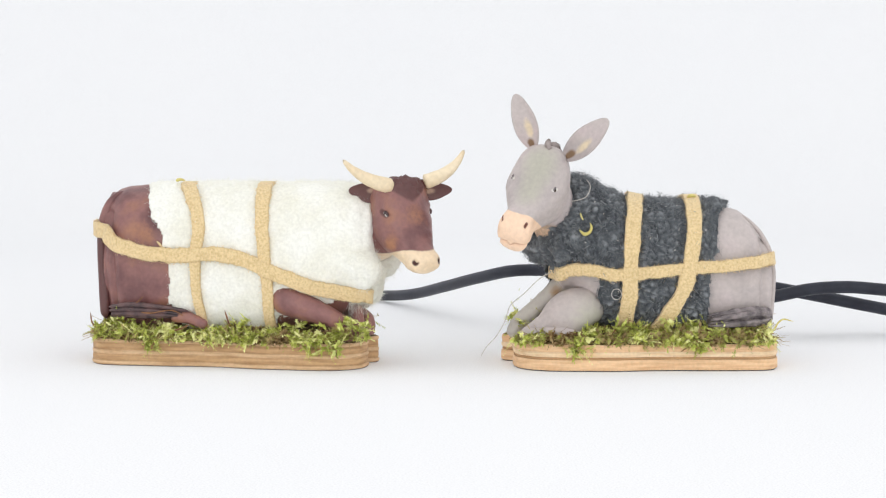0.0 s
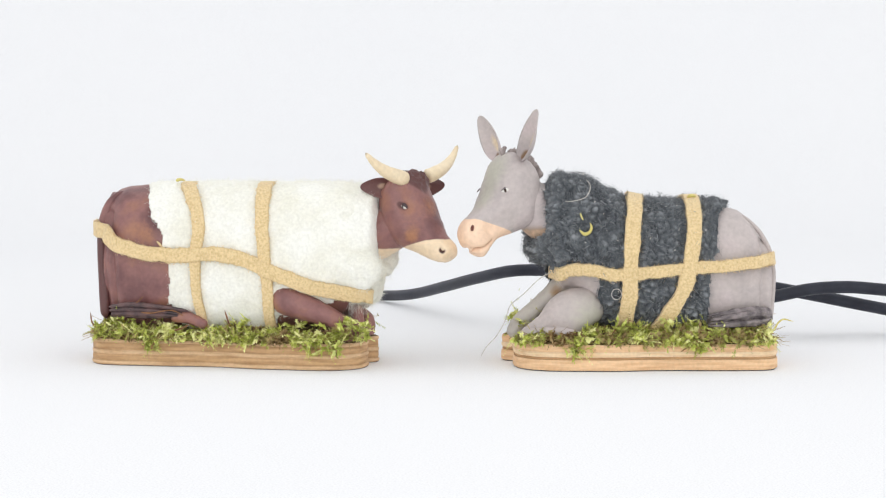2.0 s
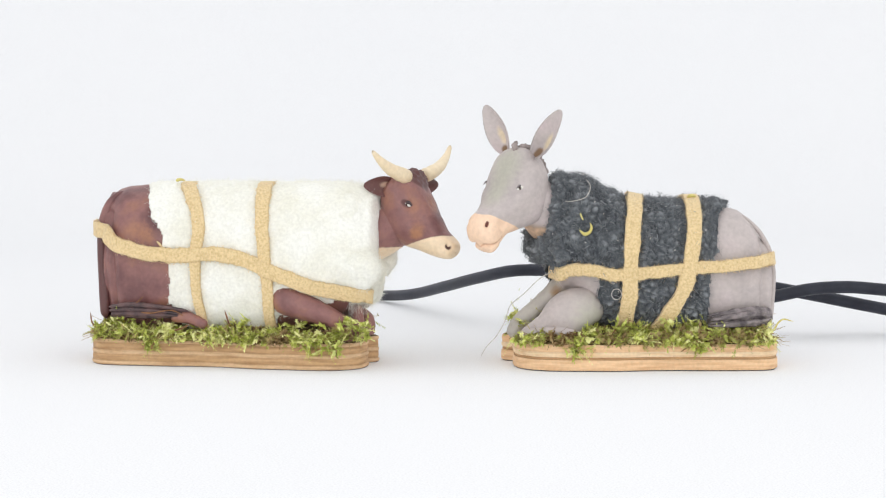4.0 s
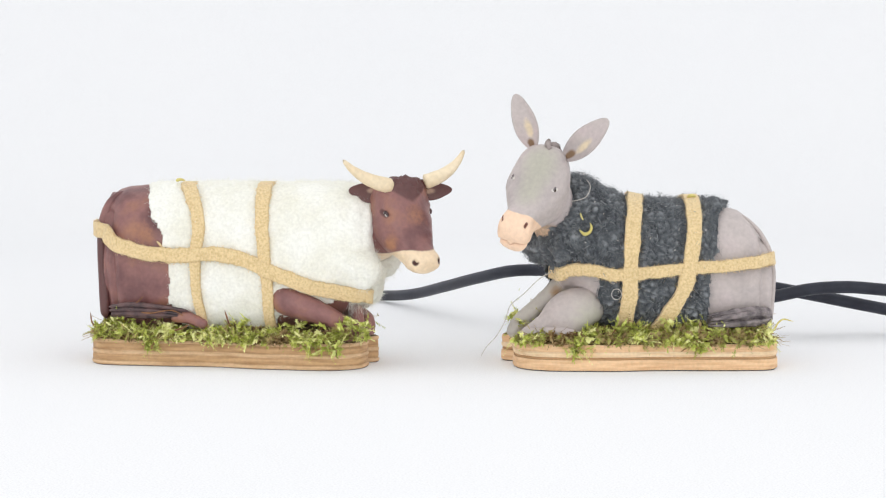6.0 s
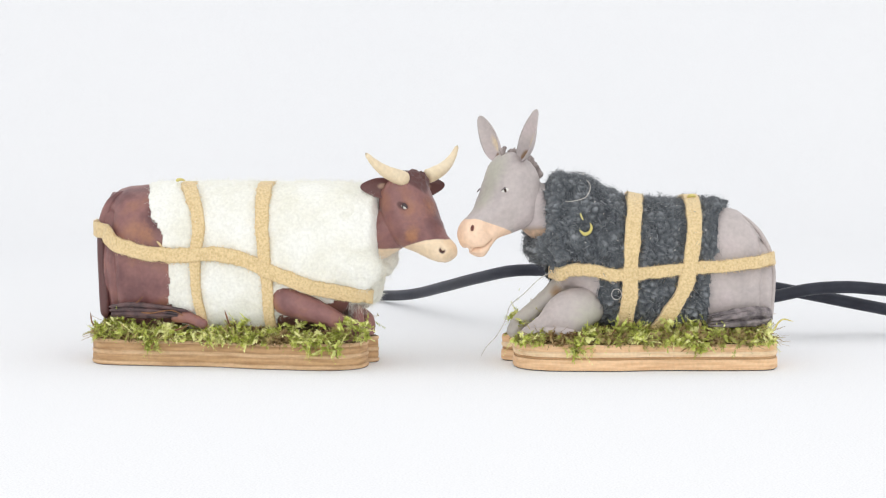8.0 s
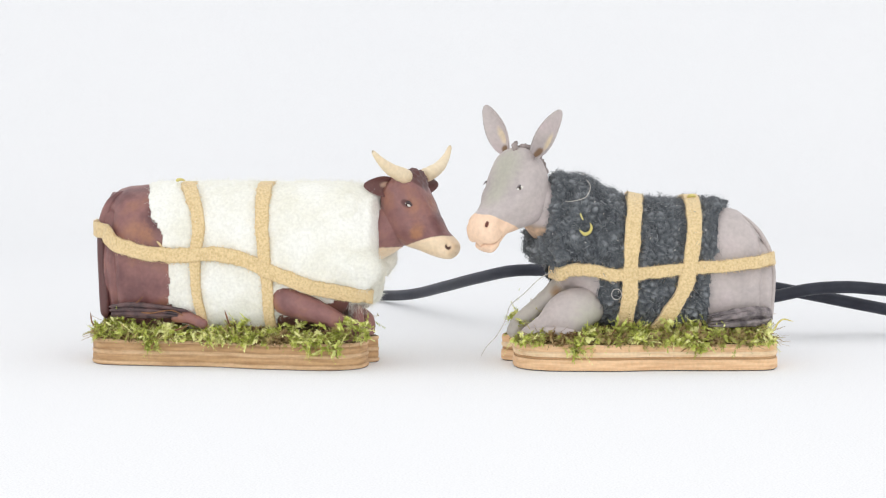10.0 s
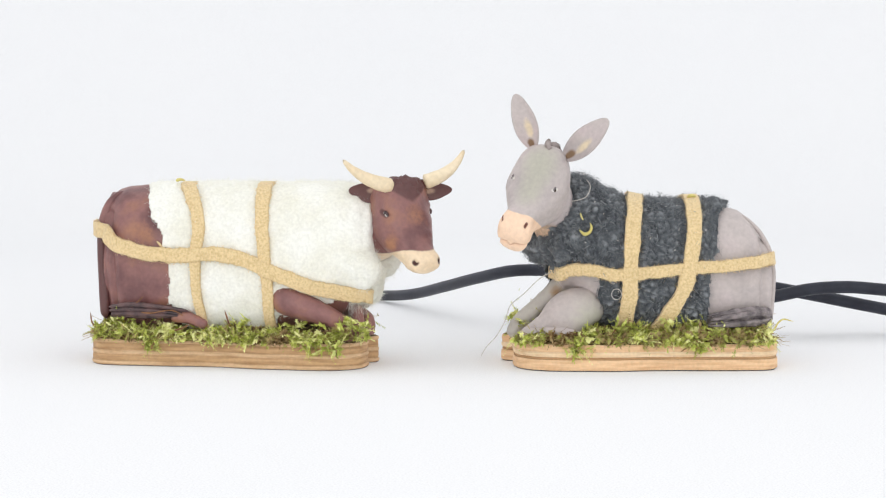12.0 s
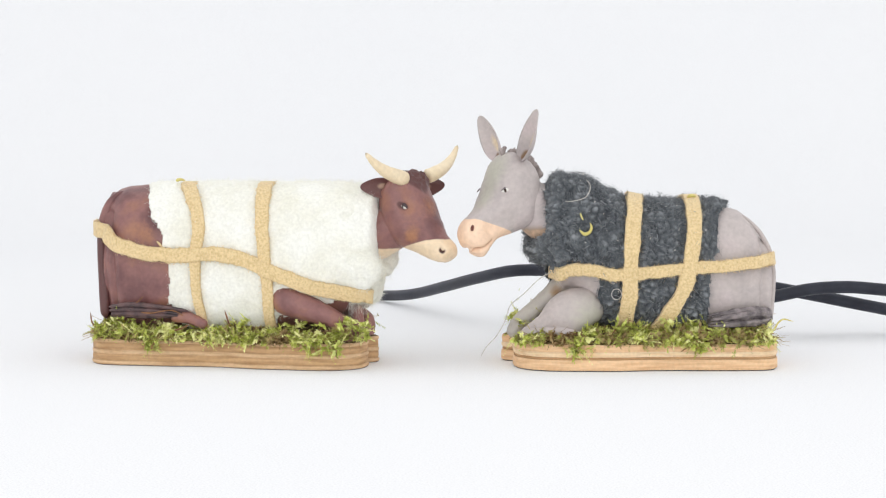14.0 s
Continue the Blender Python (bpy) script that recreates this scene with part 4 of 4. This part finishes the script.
    # warm paints the brown shade below the jaw; pale is the peach throat
    part("neck", (neck[0], neck[1], {"warm": 0.6 * np.clip((60 - low) / 6, 0, 1), "dark": 0 * low, "pale": 0.5 * np.clip((58 - low) / 4, 0, 1), "hole": 0 * low}), ASS_HIDE, head, "grey neck, brown shade painted towards the throat")
    part("ear", ear((0.2, 6.8, 82.8), (-1.6, 19.2, 101.6), 5.2, (1, -0.1, 0.15), 0.8, point=0.9), ASS_HIDE, head, "long upright grey ear with cream inside")
    part("ear", ear((2, -6, 83.5), (1.2, -18.8, 101.6), 4.7, (1, 0.1, 0.15), 0.8, point=0.9), ASS_HIDE, head, "long upright grey ear with cream inside")
    for side in (-1, 1):
        q, m = near(h, 8.0, 70.8, side)
        e = part("eye", blob(q - m * 0.42, (2.0, 1.05, 0.8), m, fwd=(1, 0, -0.3)), EYE_WHITE, head, "small painted eye")
        part("pupil", blob(q - m * 0.06, (0.85, 0.9, 0.5), m), EYE_DARK, e)
        up = np.array([0.25, 0, 0.97])
        part("eyelid", tube([q + np.array([-2.0, 0, 0.5]) + m * -0.1, q + up * 0.95 + m * 0.1, q + np.array([2.0, 0, -0.3]) - m * 0.1], [0.2, 0.36, 0.2], 16, 8), ASS_DARK, head)
    part("mane", tube([(0.5, 0, 85.6), (-3.5, 0.4, 85.4), (-7.5, 0.8, 83), (-10.6, 2, 79), (-12.4, 3.5, 75)], [1.2, 2.0, 2.2, 2.3, 2.0], 60, 18, rough=0.55), ASS_MANE, head, "short brown-grey clipped mane")
    part("forelock", tube([(3.4, 1.2, 84.6), (2.4, -0.4, 86.6), (0.2, -1.2, 88.2)], [0.8, 1.2, 0.6], 20, 10, rough=0.5), ASS_MANE, head, "small dark forelock")

    p, n, f = torus((46.3, 19.2, 58.0), (-6.8, -0.5, -12.3), (-5, 11.0, -1), 4.6, 180, 60, 0.9)
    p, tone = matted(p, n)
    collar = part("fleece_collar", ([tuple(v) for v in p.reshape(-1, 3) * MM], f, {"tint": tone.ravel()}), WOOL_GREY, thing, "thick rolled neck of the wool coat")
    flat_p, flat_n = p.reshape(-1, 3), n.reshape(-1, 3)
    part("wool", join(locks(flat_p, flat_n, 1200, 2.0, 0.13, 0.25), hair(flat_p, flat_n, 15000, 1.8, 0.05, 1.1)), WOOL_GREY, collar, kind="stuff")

    part("straw", tube([(-26.8, -20.6, 54.8), (-24.6, -21.2, 53.2), (-22.8, -21.5, 54.2), (-22.2, -21.4, 56.2), (-22.8, -21.2, 57.6)], [0.35, 0.75, 0.6, 0.3], 20, 8), STRAW, thing, "small curl of yellow straw")
    part("straw", tube([(-26.5, -20.4, 61.5), (-26.0, -20.8, 60), (-25.3, -21, 58.6)], [0.25, 0.4, 0.2], 14, 6), STRAW, thing, "small scrap of yellow straw")
    part("straw", tube([(16.5, -9, 66.8), (18.3, -9.6, 67.8), (20.2, -9, 67.0)], [0.5, 0.8, 0.5], 14, 6), STRAW, thing, "small scrap of yellow straw")
    part("thread", tube([(-12.5 + 1.9 * math.cos(a), -24.2, 30 + 2.1 * math.sin(a)) for a in np.linspace(0.3, 7.6, 14)], [0.13, 0.13], 40, 6), THREAD, thing, "loop of loose pale thread")
    part("thread", tube([(-34, -14, 66), (-29, -18, 66), (-24, -19.5, 68), (-22.5, -18.5, 72), (-24, -17, 74.5)], [0.14, 0.14], 30, 6), THREAD, thing, "loose pale thread")
    part("thread", tube([(-36, -12, 38), (-40, -12, 36.2), (-48, -12, 29), (-53.5, -12, 24), (-55.5, -12, 18), (-59, -12, 12), (-63, -12, 7.5), (-65, -12, 4)], [0.22, 0.18], 60, 6), THREAD, thing, "long loose hanging thread")
    v, fc, tn = [], [], []
    for k in range(9):
        s = k / 8
        sprig(v, fc, tn, np.array([-55 + 5.5 * s, -2, 11 + 15 * s * s + 3 * s]), np.array([0.5, -0.1, 1.0]), 1.6, 0.6, 0.75 - 0.3 * s)
    part("moss_stem", (v, fc, {"tint": tn}), MOSS, thing, "upright moss stem", smooth=False)
    twig(thing, [(48, -22, 14), (53, -22, 20), (57, -22, 19)], 0.4, STRAW, "straw", "dry stalk")
    for a, b, c in (((15, -23, 12), (17.5, -26, 10), (19, -26, 8)), ((24, -24, 12), (17, -26, 10.5), (12, -26, 7.5)), ((-20, -23, 12), (-15, -25, 14), (-12, -24, 17))):
        twig(thing, [a, b, c], 0.35)
    return thing, head, collar


ox_thing, ox_head, ox_collar = ox()
ass_thing, ass_head, ass_collar = donkey()


def motions():
    """Both heads swing to and fro about their necks, six seconds a round; the wool collars follow a little."""
    still = Matrix.Identity(4)
    walk(ox_head, rows_for(OX_POSE, OX_AXIS, OX_PIVOT, OX_HEAD, OX_TURN))
    walk(ox_collar, rows_for(OX_POSE, OX_AXIS, OX_PIVOT, still, OX_TURN, 0.55))
    walk(ass_head, rows_for(ASS_POSE, ASS_AXIS, ASS_PIVOT, ASS_HEAD, ASS_TURN))
    walk(ass_collar, rows_for(ASS_POSE, ASS_AXIS, ASS_PIVOT, still, ASS_TURN, 0.06))


motions()
